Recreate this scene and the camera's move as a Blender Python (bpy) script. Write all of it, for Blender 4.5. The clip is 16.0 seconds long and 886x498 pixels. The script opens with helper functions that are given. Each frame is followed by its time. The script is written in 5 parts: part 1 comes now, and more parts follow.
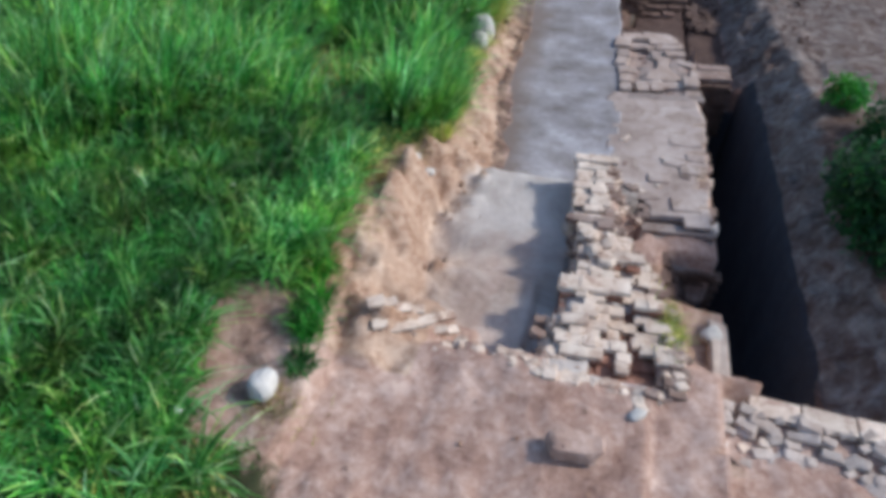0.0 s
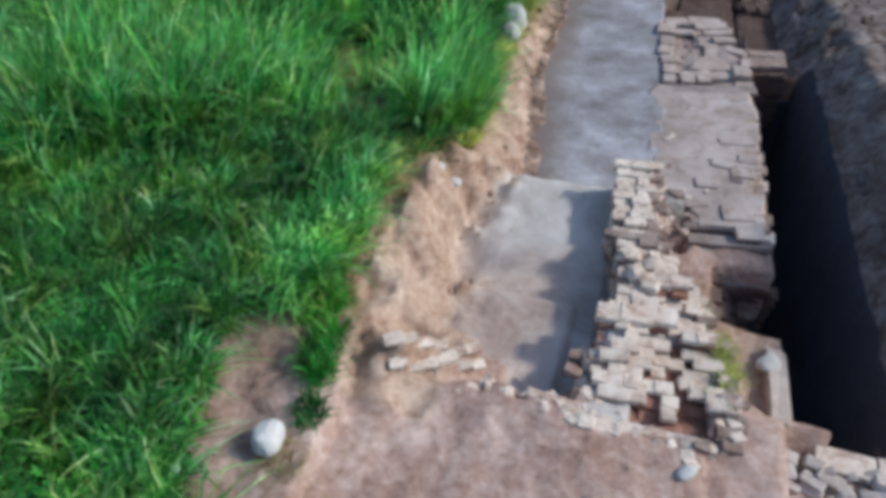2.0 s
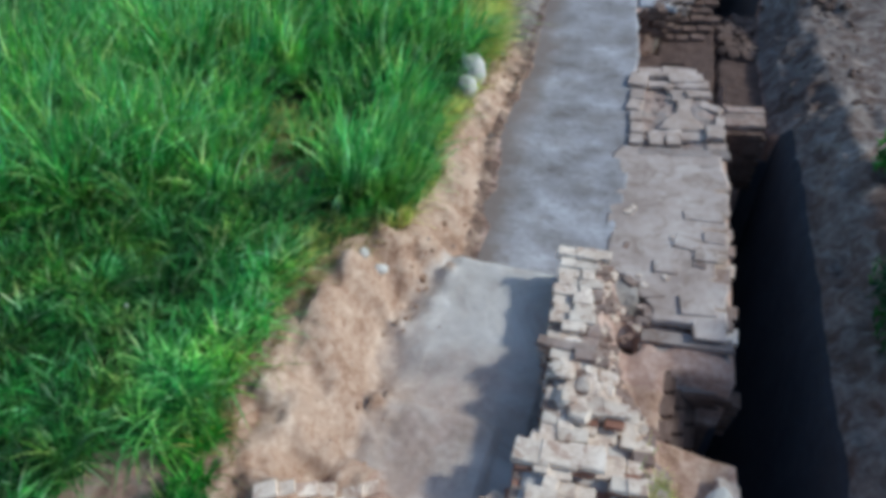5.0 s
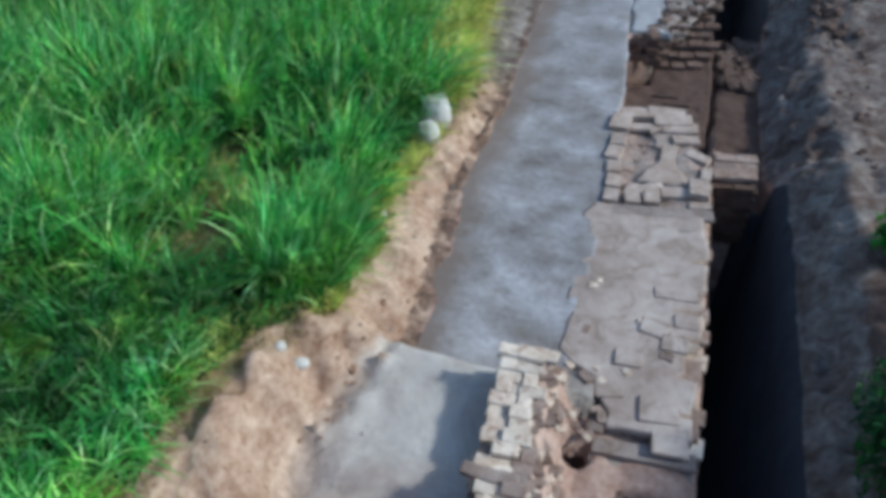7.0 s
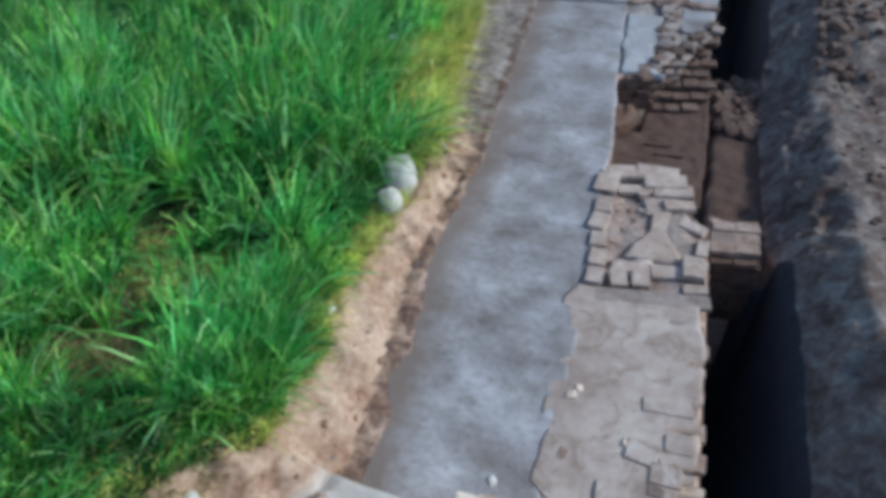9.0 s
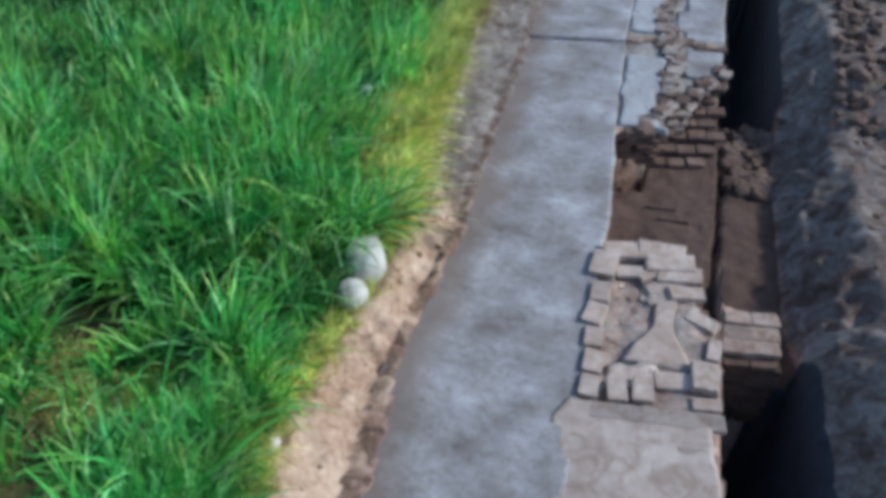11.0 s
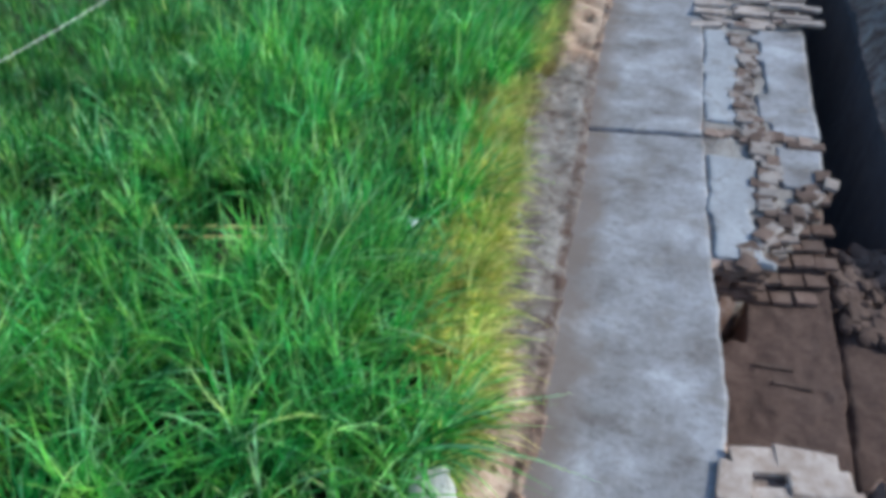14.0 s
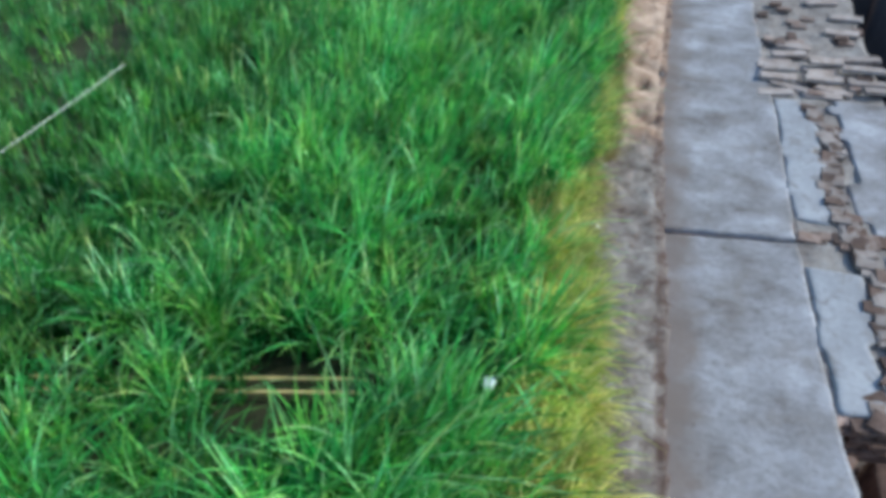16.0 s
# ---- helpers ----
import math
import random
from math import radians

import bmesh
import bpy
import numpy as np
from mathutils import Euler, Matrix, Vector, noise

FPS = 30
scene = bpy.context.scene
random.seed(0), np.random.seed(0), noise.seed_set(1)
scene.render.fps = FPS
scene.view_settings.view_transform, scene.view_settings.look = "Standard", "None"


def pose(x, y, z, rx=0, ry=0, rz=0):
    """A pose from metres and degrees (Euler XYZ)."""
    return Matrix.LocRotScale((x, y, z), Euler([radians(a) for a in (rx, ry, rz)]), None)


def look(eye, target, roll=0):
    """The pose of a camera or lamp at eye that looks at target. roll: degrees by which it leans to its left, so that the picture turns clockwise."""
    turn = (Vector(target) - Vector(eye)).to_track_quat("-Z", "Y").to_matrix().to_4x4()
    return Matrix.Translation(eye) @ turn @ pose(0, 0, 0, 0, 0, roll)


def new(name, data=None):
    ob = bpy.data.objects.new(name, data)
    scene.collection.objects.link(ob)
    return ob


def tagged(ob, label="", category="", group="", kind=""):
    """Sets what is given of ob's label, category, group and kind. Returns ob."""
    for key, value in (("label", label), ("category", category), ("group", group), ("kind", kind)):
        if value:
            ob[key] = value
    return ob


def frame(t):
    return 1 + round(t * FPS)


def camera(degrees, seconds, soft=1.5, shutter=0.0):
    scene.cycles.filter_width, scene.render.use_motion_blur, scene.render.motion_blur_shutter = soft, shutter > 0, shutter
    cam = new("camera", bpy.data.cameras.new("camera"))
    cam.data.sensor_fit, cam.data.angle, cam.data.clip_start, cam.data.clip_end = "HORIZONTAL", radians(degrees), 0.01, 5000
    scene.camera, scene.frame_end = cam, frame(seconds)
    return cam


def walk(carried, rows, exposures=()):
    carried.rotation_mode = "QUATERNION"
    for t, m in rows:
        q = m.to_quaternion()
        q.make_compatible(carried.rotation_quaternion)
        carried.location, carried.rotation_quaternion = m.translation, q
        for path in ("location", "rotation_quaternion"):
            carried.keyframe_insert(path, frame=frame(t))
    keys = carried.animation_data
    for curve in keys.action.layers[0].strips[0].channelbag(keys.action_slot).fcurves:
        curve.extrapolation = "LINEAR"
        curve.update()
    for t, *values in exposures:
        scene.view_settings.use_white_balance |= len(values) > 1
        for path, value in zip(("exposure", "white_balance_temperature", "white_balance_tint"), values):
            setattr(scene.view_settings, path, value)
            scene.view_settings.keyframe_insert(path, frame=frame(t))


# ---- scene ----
cam = camera(68.4, 16.0, soft=4.9)
METRES, EYE, TILT, LEAN, TURN = 14.0, 7.15, -39.0, 0.0, 9.6
PATH = [
    (0, (0.726, 1.731, 5.211), (0.331, 3.173, 3.883), 0.7),
    (0.5, (0.675, 1.988, 5.165), (0.182, 3.401, 3.838), -1.7),
    (1, (0.601, 2.165, 5.13), (0.081, 3.54, 3.774), -3.0),
    (1.5, (0.61, 2.28, 5.156), (0.091, 3.65, 3.796), -3.3),
    (2, (0.655, 2.437, 5.139), (0.159, 3.808, 3.77), -3.0),
    (2.5, (0.689, 2.6, 5.145), (0.178, 3.965, 3.776), -3.4),
    (3, (0.75, 2.8, 5.195), (0.229, 4.174, 3.838), -3.0),
    (3.5, (0.812, 3.053, 5.19), (0.312, 4.432, 3.83), -2.0),
    (4, (0.897, 3.353, 5.215), (0.41, 4.74, 3.859), -1.6),
    (4.2, (0.94, 3.443, 5.192), (0.448, 4.84, 3.847), -1.9),
    (6.5, (1.418, 4.843, 5.361), (0.862, 6.194, 3.995), -3.2),
    (7, (1.507, 5.281, 5.391), (0.94, 6.622, 4.021), -3.5),
    (7.5, (1.566, 5.673, 5.399), (1.004, 7.015, 4.026), -3.3),
    (8, (1.583, 6.083, 5.396), (1.019, 7.423, 4.023), -3.5),
    (8.5, (1.488, 6.391, 5.407), (0.918, 7.728, 4.033), -3.6),
    (9, (1.409, 6.748, 5.428), (0.847, 8.092, 4.057), -3.5),
    (11.3, (1.101, 8.417, 5.411), (0.533, 9.774, 4.056), -3.7),
    (11.5, (1.013, 8.57, 5.431), (0.453, 9.93, 4.076), -3.6),
    (12, (0.846, 8.98, 5.457), (0.288, 10.345, 4.105), -3.5),
    (12.5, (0.607, 9.29, 5.463), (0.049, 10.656, 4.112), -3.7),
    (13, (0.3, 9.636, 5.49), (-0.261, 11.007, 4.146), -3.7),
    (13.5, (0.022, 9.97, 5.579), (-0.539, 11.34, 4.235), -3.9),
    (14, (-0.315, 10.309, 5.697), (-0.897, 11.681, 4.363), -4.4),
    (14.5, (-0.632, 10.635, 5.849), (-1.222, 12.002, 4.514), -4.7),
    (15, (-1.017, 11.04, 5.971), (-1.603, 12.409, 4.635), -4.7),
    (15.5, (-1.331, 11.454, 6.031), (-1.913, 12.831, 4.703), -4.6),
    (16, (-1.757, 11.917, 6.207), (-2.338, 13.291, 4.876), -4.9),
]
walk(cam, [(t, look(eye, target, roll)) for t, eye, target, roll in PATH], [(0.0, 0.39, 5950, 9), (3.0, 0.29, 5650, 3), (7.0, 0.27, 5550, -1), (11.0, 0.37, 5550, 2), (16.0, 0.56, 5500, -1)])

# ---- light ----
world = bpy.data.worlds.new("sky_world")
scene.world = world
world.use_nodes = True
wn = world.node_tree
sky = wn.nodes.new("ShaderNodeTexSky")
sky.sky_type = "NISHITA"
sky.sun_disc = False
SUN_ELEV, SUN_AZ = 37.0, 70.0  # degrees above ground; from +y towards +x
sky.sun_elevation = radians(SUN_ELEV)
sky.sun_rotation = radians(SUN_AZ)
wn.links.new(sky.outputs[0], wn.nodes["Background"].inputs[0])
wn.nodes["Background"].inputs[1].default_value = 0.165
sun_data = bpy.data.lights.new("sun", "SUN")
sun_data.energy, sun_data.angle, sun_data.color = 2.75, radians(5.0), (1.0, 0.93, 0.82)
sun = new("sun", sun_data)
sv = Vector((math.sin(radians(SUN_AZ)) * math.cos(radians(SUN_ELEV)), math.cos(radians(SUN_AZ)) * math.cos(radians(SUN_ELEV)), math.sin(radians(SUN_ELEV))))
sun.matrix_world = look(sv * 60, (0, 0, 0))


# ---- materials ----
def ramp(nt, fac, stops):
    r = nt.nodes.new("ShaderNodeValToRGB")
    el = r.color_ramp.elements
    el[0].position, el[0].color = stops[0][0], (*stops[0][1], 1)
    el[1].position, el[1].color = stops[-1][0], (*stops[-1][1], 1)
    for p, c in stops[1:-1]:
        e = el.new(p)
        e.color = (*c, 1)
    nt.links.new(fac, r.inputs[0])
    return r.outputs[0]


def noise_tex(nt, vec, scale, detail=6.0, rough=0.6, distort=0.0):
    n = nt.nodes.new("ShaderNodeTexNoise")
    n.inputs["Scale"].default_value = scale
    n.inputs["Detail"].default_value = detail
    n.inputs["Roughness"].default_value = rough
    n.inputs["Distortion"].default_value = distort
    nt.links.new(vec, n.inputs["Vector"])
    return n.outputs[0]


def mix(nt, kind, fac, a, b):
    m = nt.nodes.new("ShaderNodeMix")
    m.data_type, m.blend_type = "RGBA", kind
    for sock, v in ((m.inputs[0], fac), (m.inputs[6], a), (m.inputs[7], b)):
        if isinstance(v, (int, float)):
            sock.default_value = v
        elif isinstance(v, tuple):
            sock.default_value = (*v, 1)
        else:
            nt.links.new(v, sock)
    return m.outputs[2]


def calc(nt, op, a, b, clamp=True):
    m = nt.nodes.new("ShaderNodeMath")
    m.operation, m.use_clamp = op, clamp
    for sock, v in zip(m.inputs, (a, b)):
        if isinstance(v, (int, float)):
            sock.default_value = v
        else:
            nt.links.new(v, sock)
    return m.outputs[0]


def base_mat(name, roughness=0.9):
    m = bpy.data.materials.new(name)
    m.use_nodes = True
    nt = m.node_tree
    b = nt.nodes["Principled BSDF"]
    b.inputs["Roughness"].default_value = roughness
    b.inputs["Specular IOR Level"].default_value = 0.25
    geo = nt.nodes.new("ShaderNodeNewGeometry")
    return m, nt, b, geo


def bump(nt, b, height, strength, distance):
    n = nt.nodes.new("ShaderNodeBump")
    n.inputs["Strength"].default_value = strength
    n.inputs["Distance"].default_value = distance
    nt.links.new(height, n.inputs["Height"])
    nt.links.new(n.outputs[0], b.inputs["Normal"])


def mineral(name, dark, mid, light, big=1.5, small=18.0, bump_d=0.02, per_piece=0.0, stain=None, roughness=0.9):
    """Earth, stone, brick or plaster: a broad and a fine pattern, and a tint for each piece."""
    m, nt, b, geo = base_mat(name, roughness)
    pos = geo.outputs["Position"]
    n1 = noise_tex(nt, pos, big, 5, 0.6, 0.4)
    n2 = noise_tex(nt, pos, small, 8, 0.7)
    f = calc(nt, "ADD", calc(nt, "MULTIPLY", n1, 0.6), calc(nt, "MULTIPLY", n2, 0.4))
    col = ramp(nt, f, [(0.33, dark), (0.5, mid), (0.66, light)])
    if stain:
        s = noise_tex(nt, pos, big * 2.3, 4, 0.65, 1.2)
        sm = ramp(nt, s, [(0.5, (0, 0, 0)), (0.64, (1, 1, 1))])
        col = mix(nt, "MIX", calc(nt, "MULTIPLY", sm, 0.75), col, stain)
    if per_piece:
        oi = nt.nodes.new("ShaderNodeObjectInfo")
        r = ramp(nt, oi.outputs["Random"], [(0.0, (1 - per_piece,) * 3), (0.5, (1.0, 1 - per_piece * 0.15, 1 - per_piece * 0.3)), (1.0, (1 + per_piece,) * 3)])
        col = mix(nt, "MULTIPLY", 1.0, col, r)
    nt.links.new(col, b.inputs["Base Color"])
    bump(nt, b, n2, 0.7, bump_d)
    return m


def blade_mat(name, stops, rough=0.52, patch=(0.75, 1.25), hue=1.0):
    m, nt, b, geo = base_mat(name, rough)
    col = ramp(nt, geo.outputs["Random Per Island"], stops)
    n = noise_tex(nt, geo.outputs["Position"], 0.9, 3)
    col = mix(nt, "MULTIPLY", 1.0, col, ramp(nt, n, [(0.35, (patch[0],) * 3), (0.65, (patch[1],) * 3)]))
    h = noise_tex(nt, geo.outputs["Position"], 2.2, 2)
    col = mix(nt, "MULTIPLY", hue, col, ramp(nt, h, [(0.38, (0.72, 0.95, 0.95)), (0.5, (1.0, 1.0, 0.9)), (0.64, (1.3, 1.06, 0.65))]))
    c = noise_tex(nt, geo.outputs["Position"], 4.6, 2)
    col = mix(nt, "MULTIPLY", 1.0, col, ramp(nt, c, [(0.36, (0.62,) * 3), (0.5, (1.0,) * 3), (0.64, (1.42,) * 3)]))
    nt.links.new(col, b.inputs["Base Color"])
    b.inputs["Specular IOR Level"].default_value = 0.32
    tr = nt.nodes.new("ShaderNodeBsdfTranslucent")
    nt.links.new(col, tr.inputs["Color"])
    ms = nt.nodes.new("ShaderNodeMixShader")
    ms.inputs[0].default_value = 0.45
    nt.links.new(b.outputs[0], ms.inputs[1])
    nt.links.new(tr.outputs[0], ms.inputs[2])
    nt.links.new(ms.outputs[0], nt.nodes["Material Output"].inputs["Surface"])
    return m


def soil_mat():
    """Earth of the whole site: the zone mask says where it is sandy, humus-dark, trodden or dark brown; the trench's
    shade is coloured over it.
    """
    m, nt, b, geo = base_mat("earth", 0.95)
    pos = geo.outputs["Position"]
    at = nt.nodes.new("ShaderNodeAttribute")
    at.attribute_name = "zone"
    sep = nt.nodes.new("ShaderNodeSeparateColor")
    nt.links.new(at.outputs["Color"], sep.inputs[0])
    n1 = noise_tex(nt, pos, 1.3, 6, 0.65, 0.6)
    n2 = noise_tex(nt, pos, 14.0, 9, 0.72)
    n3 = noise_tex(nt, pos, 3.6, 6, 0.7, 0.8)
    n4 = noise_tex(nt, pos, 5.0, 7, 0.75, 0.5)
    f = calc(nt, "ADD", calc(nt, "ADD", calc(nt, "MULTIPLY", n1, 0.36), calc(nt, "MULTIPLY", n2, 0.34)), calc(nt, "MULTIPLY", n4, 0.30))
    trodden = ramp(nt, f, [(0.37, (0.17, 0.09, 0.064)), (0.48, (0.345, 0.217, 0.165)), (0.6, (0.54, 0.40, 0.33))])
    sandy = ramp(nt, f, [(0.37, (0.13, 0.062, 0.034)), (0.46, (0.30, 0.185, 0.124)), (0.6, (0.54, 0.40, 0.30))])
    grey = ramp(nt, f, [(0.37, (0.11, 0.082, 0.066)), (0.48, (0.22, 0.182, 0.158)), (0.6, (0.34, 0.30, 0.27))])
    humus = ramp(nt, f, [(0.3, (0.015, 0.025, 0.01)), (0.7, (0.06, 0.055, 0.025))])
    dark_earth = ramp(nt, f, [(0.3, (0.032, 0.02, 0.015)), (0.5, (0.084, 0.05, 0.038)), (0.7, (0.14, 0.092, 0.072))])
    wob = calc(nt, "MULTIPLY", calc(nt, "SUBTRACT", n3, 0.5, False), 0.9, False)

    def mask(o):
        s = calc(nt, "ADD", o, wob, False)
        return ramp(nt, s, [(0.36, (0, 0, 0)), (0.64, (1, 1, 1))])

    col = mix(nt, "MIX", mask(sep.outputs[0]), trodden, sandy)
    col = mix(nt, "MIX", mask(at.outputs["Alpha"]), col, grey)
    la = nt.nodes.new("ShaderNodeAttribute")
    la.attribute_name = "lime"
    smooth_lime = ramp(nt, n1, [(0.35, (0.34, 0.285, 0.248)), (0.5, (0.445, 0.39, 0.35)), (0.65, (0.54, 0.485, 0.44))])
    col = mix(nt, "MIX", ramp(nt, calc(nt, "ADD", la.outputs["Fac"], calc(nt, "MULTIPLY", wob, 0.6, False), False), [(0.1, (0, 0, 0)), (0.9, (1, 1, 1))]), col, smooth_lime)
    col = mix(nt, "MIX", mask(sep.outputs[2]), col, dark_earth)
    # near-black earth colour that paints the deep trench's shade
    wa = nt.nodes.new("ShaderNodeAttribute")
    wa.attribute_name = "trench_shade"
    shade_tone = ramp(nt, f, [(0.35, (0.024, 0.024, 0.029)), (0.65, (0.05, 0.049, 0.056))])
    col = mix(nt, "MIX", mask(wa.outputs["Fac"]), col, shade_tone)
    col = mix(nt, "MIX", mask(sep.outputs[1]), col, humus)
    nt.links.new(col, b.inputs["Base Color"])
    bump(nt, b, f, 0.9, 0.055)
    return m


EARTH = soil_mat()


def lime_mat():
    """Worn lime plaster: broad pale and grey patches drawn across the corridor, brown dirt, fine grain and pits."""
    m, nt, b, geo = base_mat("lime_floor_surface", 0.88)
    mp = nt.nodes.new("ShaderNodeMapping")
    mp.inputs["Scale"].default_value = (0.9, 1.15, 1.0)
    mp.inputs["Rotation"].default_value = (0, 0, 0.12)
    nt.links.new(geo.outputs["Position"], mp.inputs["Vector"])
    pos = mp.outputs[0]
    broad = noise_tex(nt, pos, 1.15, 5, 0.55, 0.25)
    mid = noise_tex(nt, pos, 4.2, 6, 0.65, 0.2)
    fine = noise_tex(nt, geo.outputs["Position"], 26.0, 6, 0.7)
    f = calc(nt, "ADD", calc(nt, "MULTIPLY", broad, 0.76), calc(nt, "MULTIPLY", mid, 0.24))
    col = ramp(nt, f, [(0.37, (0.15, 0.128, 0.12)), (0.45, (0.215, 0.195, 0.192)), (0.54, (0.268, 0.248, 0.252)), (0.64, (0.365, 0.345, 0.354))])
    speck = noise_tex(nt, pos, 11.0, 5, 0.7, 0.3)
    col = mix(nt, "MULTIPLY", 1.0, col, ramp(nt, speck, [(0.34, (0.8, 0.78, 0.76)), (0.5, (1.0,) * 3), (0.66, (1.14,) * 3)]))
    dirt = noise_tex(nt, pos, 1.7, 5, 0.65, 0.5)
    col = mix(nt, "MIX", calc(nt, "MULTIPLY", ramp(nt, dirt, [(0.53, (0, 0, 0)), (0.7, (1, 1, 1))]), 0.6), col, (0.175, 0.145, 0.125))
    col = mix(nt, "MULTIPLY", 1.0, col, ramp(nt, fine, [(0.3, (0.86,) * 3), (0.7, (1.12,) * 3)]))
    pits = noise_tex(nt, geo.outputs["Position"], 9.0, 3, 0.5)
    col = mix(nt, "MIX", ramp(nt, pits, [(0.70, (0, 0, 0)), (0.76, (0.8, 0.8, 0.8))]), col, (0.10, 0.082, 0.075))
    rim = nt.nodes.new("ShaderNodeAttribute")
    rim.attribute_name = "rim"
    soil = calc(nt, "ADD", rim.outputs["Fac"], calc(nt, "MULTIPLY", calc(nt, "SUBTRACT", dirt, 0.5, False), 1.3, False), False)
    col = mix(nt, "MIX", ramp(nt, soil, [(0.25, (0, 0, 0)), (0.95, (0.85, 0.85, 0.85))]), col, (0.165, 0.125, 0.105))
    nt.links.new(col, b.inputs["Base Color"])
    bump(nt, b, fine, 0.5, 0.004)
    return m


LIME = lime_mat()
PLASTER = mineral("pale_plaster", (0.22, 0.205, 0.205), (0.31, 0.295, 0.30), (0.40, 0.385, 0.39), 1.6, 14.0, 0.006, stain=(0.2, 0.175, 0.165))
BRICK = mineral("weathered_brick", (0.14, 0.085, 0.065), (0.25, 0.182, 0.15), (0.36, 0.29, 0.25), 3.0, 30.0, 0.008, per_piece=0.24, stain=(0.17, 0.095, 0.066))
PALEBRICK = mineral("pale_brick", (0.38, 0.27, 0.205), (0.58, 0.465, 0.37), (0.74, 0.635, 0.53), 3.0, 30.0, 0.008, per_piece=0.14, stain=(0.29, 0.17, 0.12))
DARKBRICK = mineral("dark_brick", (0.055, 0.032, 0.024), (0.11, 0.07, 0.054), (0.18, 0.125, 0.10), 3.0, 26.0, 0.01, per_piece=0.25)
REDBRICK = mineral("reddish_dark_brick", (0.07, 0.042, 0.033), (0.135, 0.085, 0.066), (0.20, 0.138, 0.11), 3.0, 26.0, 0.01, per_piece=0.25)
STONE = mineral("grey_stone", (0.26, 0.2, 0.165), (0.40, 0.33, 0.285), (0.52, 0.45, 0.40), 4.0, 28.0, 0.012, per_piece=0.2)
RUST = mineral("rust_red_brick", (0.14, 0.06, 0.04), (0.235, 0.112, 0.075), (0.34, 0.19, 0.14), 4.0, 28.0, 0.008, per_piece=0.2)
BEIGE = mineral("beige_mortar_block", (0.17, 0.13, 0.11), (0.26, 0.21, 0.185), (0.34, 0.29, 0.26), 2.0, 20.0, 0.01, per_piece=0.12, stain=(0.17, 0.11, 0.08))
MORTAR = mineral("beige_mortar_floor", (0.23, 0.168, 0.138), (0.365, 0.29, 0.25), (0.48, 0.405, 0.36), 1.4, 7.0, 0.006, stain=(0.22, 0.16, 0.125))
CRUST = mineral("pale_mortar_crust", (0.25, 0.178, 0.14), (0.375, 0.29, 0.242), (0.50, 0.405, 0.35), 2.2, 12.0, 0.006, per_piece=0.08, stain=(0.27, 0.19, 0.145))
CLOD = mineral("sandy_clod", (0.16, 0.085, 0.05), (0.28, 0.17, 0.11), (0.42, 0.29, 0.21), 4.0, 30.0, 0.01, per_piece=0.2)
PINKSTONE = mineral("pinkish_stone", (0.2, 0.12, 0.09), (0.35, 0.235, 0.185), (0.48, 0.35, 0.29), 5.0, 24.0, 0.02)
BOULDER = mineral("pale_boulder_stone", (0.36, 0.335, 0.30), (0.47, 0.44, 0.405), (0.58, 0.55, 0.51), 2.5, 40.0, 0.006)
GRASS = blade_mat("green_grass_blades", [(0.0, (0.02, 0.10, 0.017)), (0.35, (0.06, 0.235, 0.042)), (0.64, (0.155, 0.42, 0.09)), (0.86, (0.29, 0.58, 0.19)), (1.0, (0.54, 0.72, 0.40))], patch=(0.55, 1.4))
PALEGRASS = blade_mat("pale_grass_blades", [(0.0, (0.085, 0.36, 0.06)), (0.6, (0.19, 0.53, 0.12)), (1.0, (0.44, 0.70, 0.31))], patch=(0.7, 1.25))
LOWGRASS = blade_mat("low_grass_blades", [(0.0, (0.02, 0.09, 0.015)), (0.45, (0.045, 0.165, 0.03)), (0.85, (0.115, 0.30, 0.065)), (1.0, (0.40, 0.52, 0.27))], patch=(0.5, 1.25))
DRYGRASS = blade_mat("yellowing_grass_blades", [(0.0, (0.17, 0.35, 0.05)), (0.4, (0.47, 0.50, 0.10)), (1.0, (0.84, 0.74, 0.30))], hue=0.25)
STRAW = blade_mat("dry_straw_blades", [(0.0, (0.15, 0.12, 0.04)), (0.5, (0.31, 0.26, 0.10)), (1.0, (0.50, 0.43, 0.23))], hue=0.2)
WEED = blade_mat("weed_leaves", [(0.0, (0.025, 0.15, 0.02)), (0.6, (0.05, 0.29, 0.03)), (1.0, (0.11, 0.40, 0.06))])
SHRUB = blade_mat("shrub_leaves", [(0.0, (0.006, 0.03, 0.009)), (0.7, (0.015, 0.075, 0.018)), (1.0, (0.03, 0.13, 0.03))])
BUSH = blade_mat("bluish_bush_leaves", [(0.0, (0.03, 0.12, 0.05)), (0.6, (0.08, 0.25, 0.11)), (1.0, (0.2, 0.42, 0.24))])
BAMBOO = mineral("dry_bamboo", (0.40, 0.29, 0.10), (0.60, 0.46, 0.19), (0.70, 0.57, 0.28), 6.0, 40.0, 0.003)
ROPE = mineral("pale_rope", (0.45, 0.45, 0.38), (0.6, 0.6, 0.5), (0.7, 0.7, 0.6), 6.0, 60.0, 0.002)
LITTER = mineral("white_litter", (0.7, 0.7, 0.7), (0.8, 0.8, 0.8), (0.85, 0.85, 0.85), 5.0, 40.0, 0.002, roughness=0.5)


# ---- helpers of this scene ----
def put_mesh(name, verts, faces, material, smooth=False):
    me = bpy.data.meshes.new(name)
    me.from_pydata(verts, [], faces)
    me.materials.append(material)
    if smooth:
        me.polygons.foreach_set("use_smooth", [True] * len(me.polygons))
    me.update()
    return me


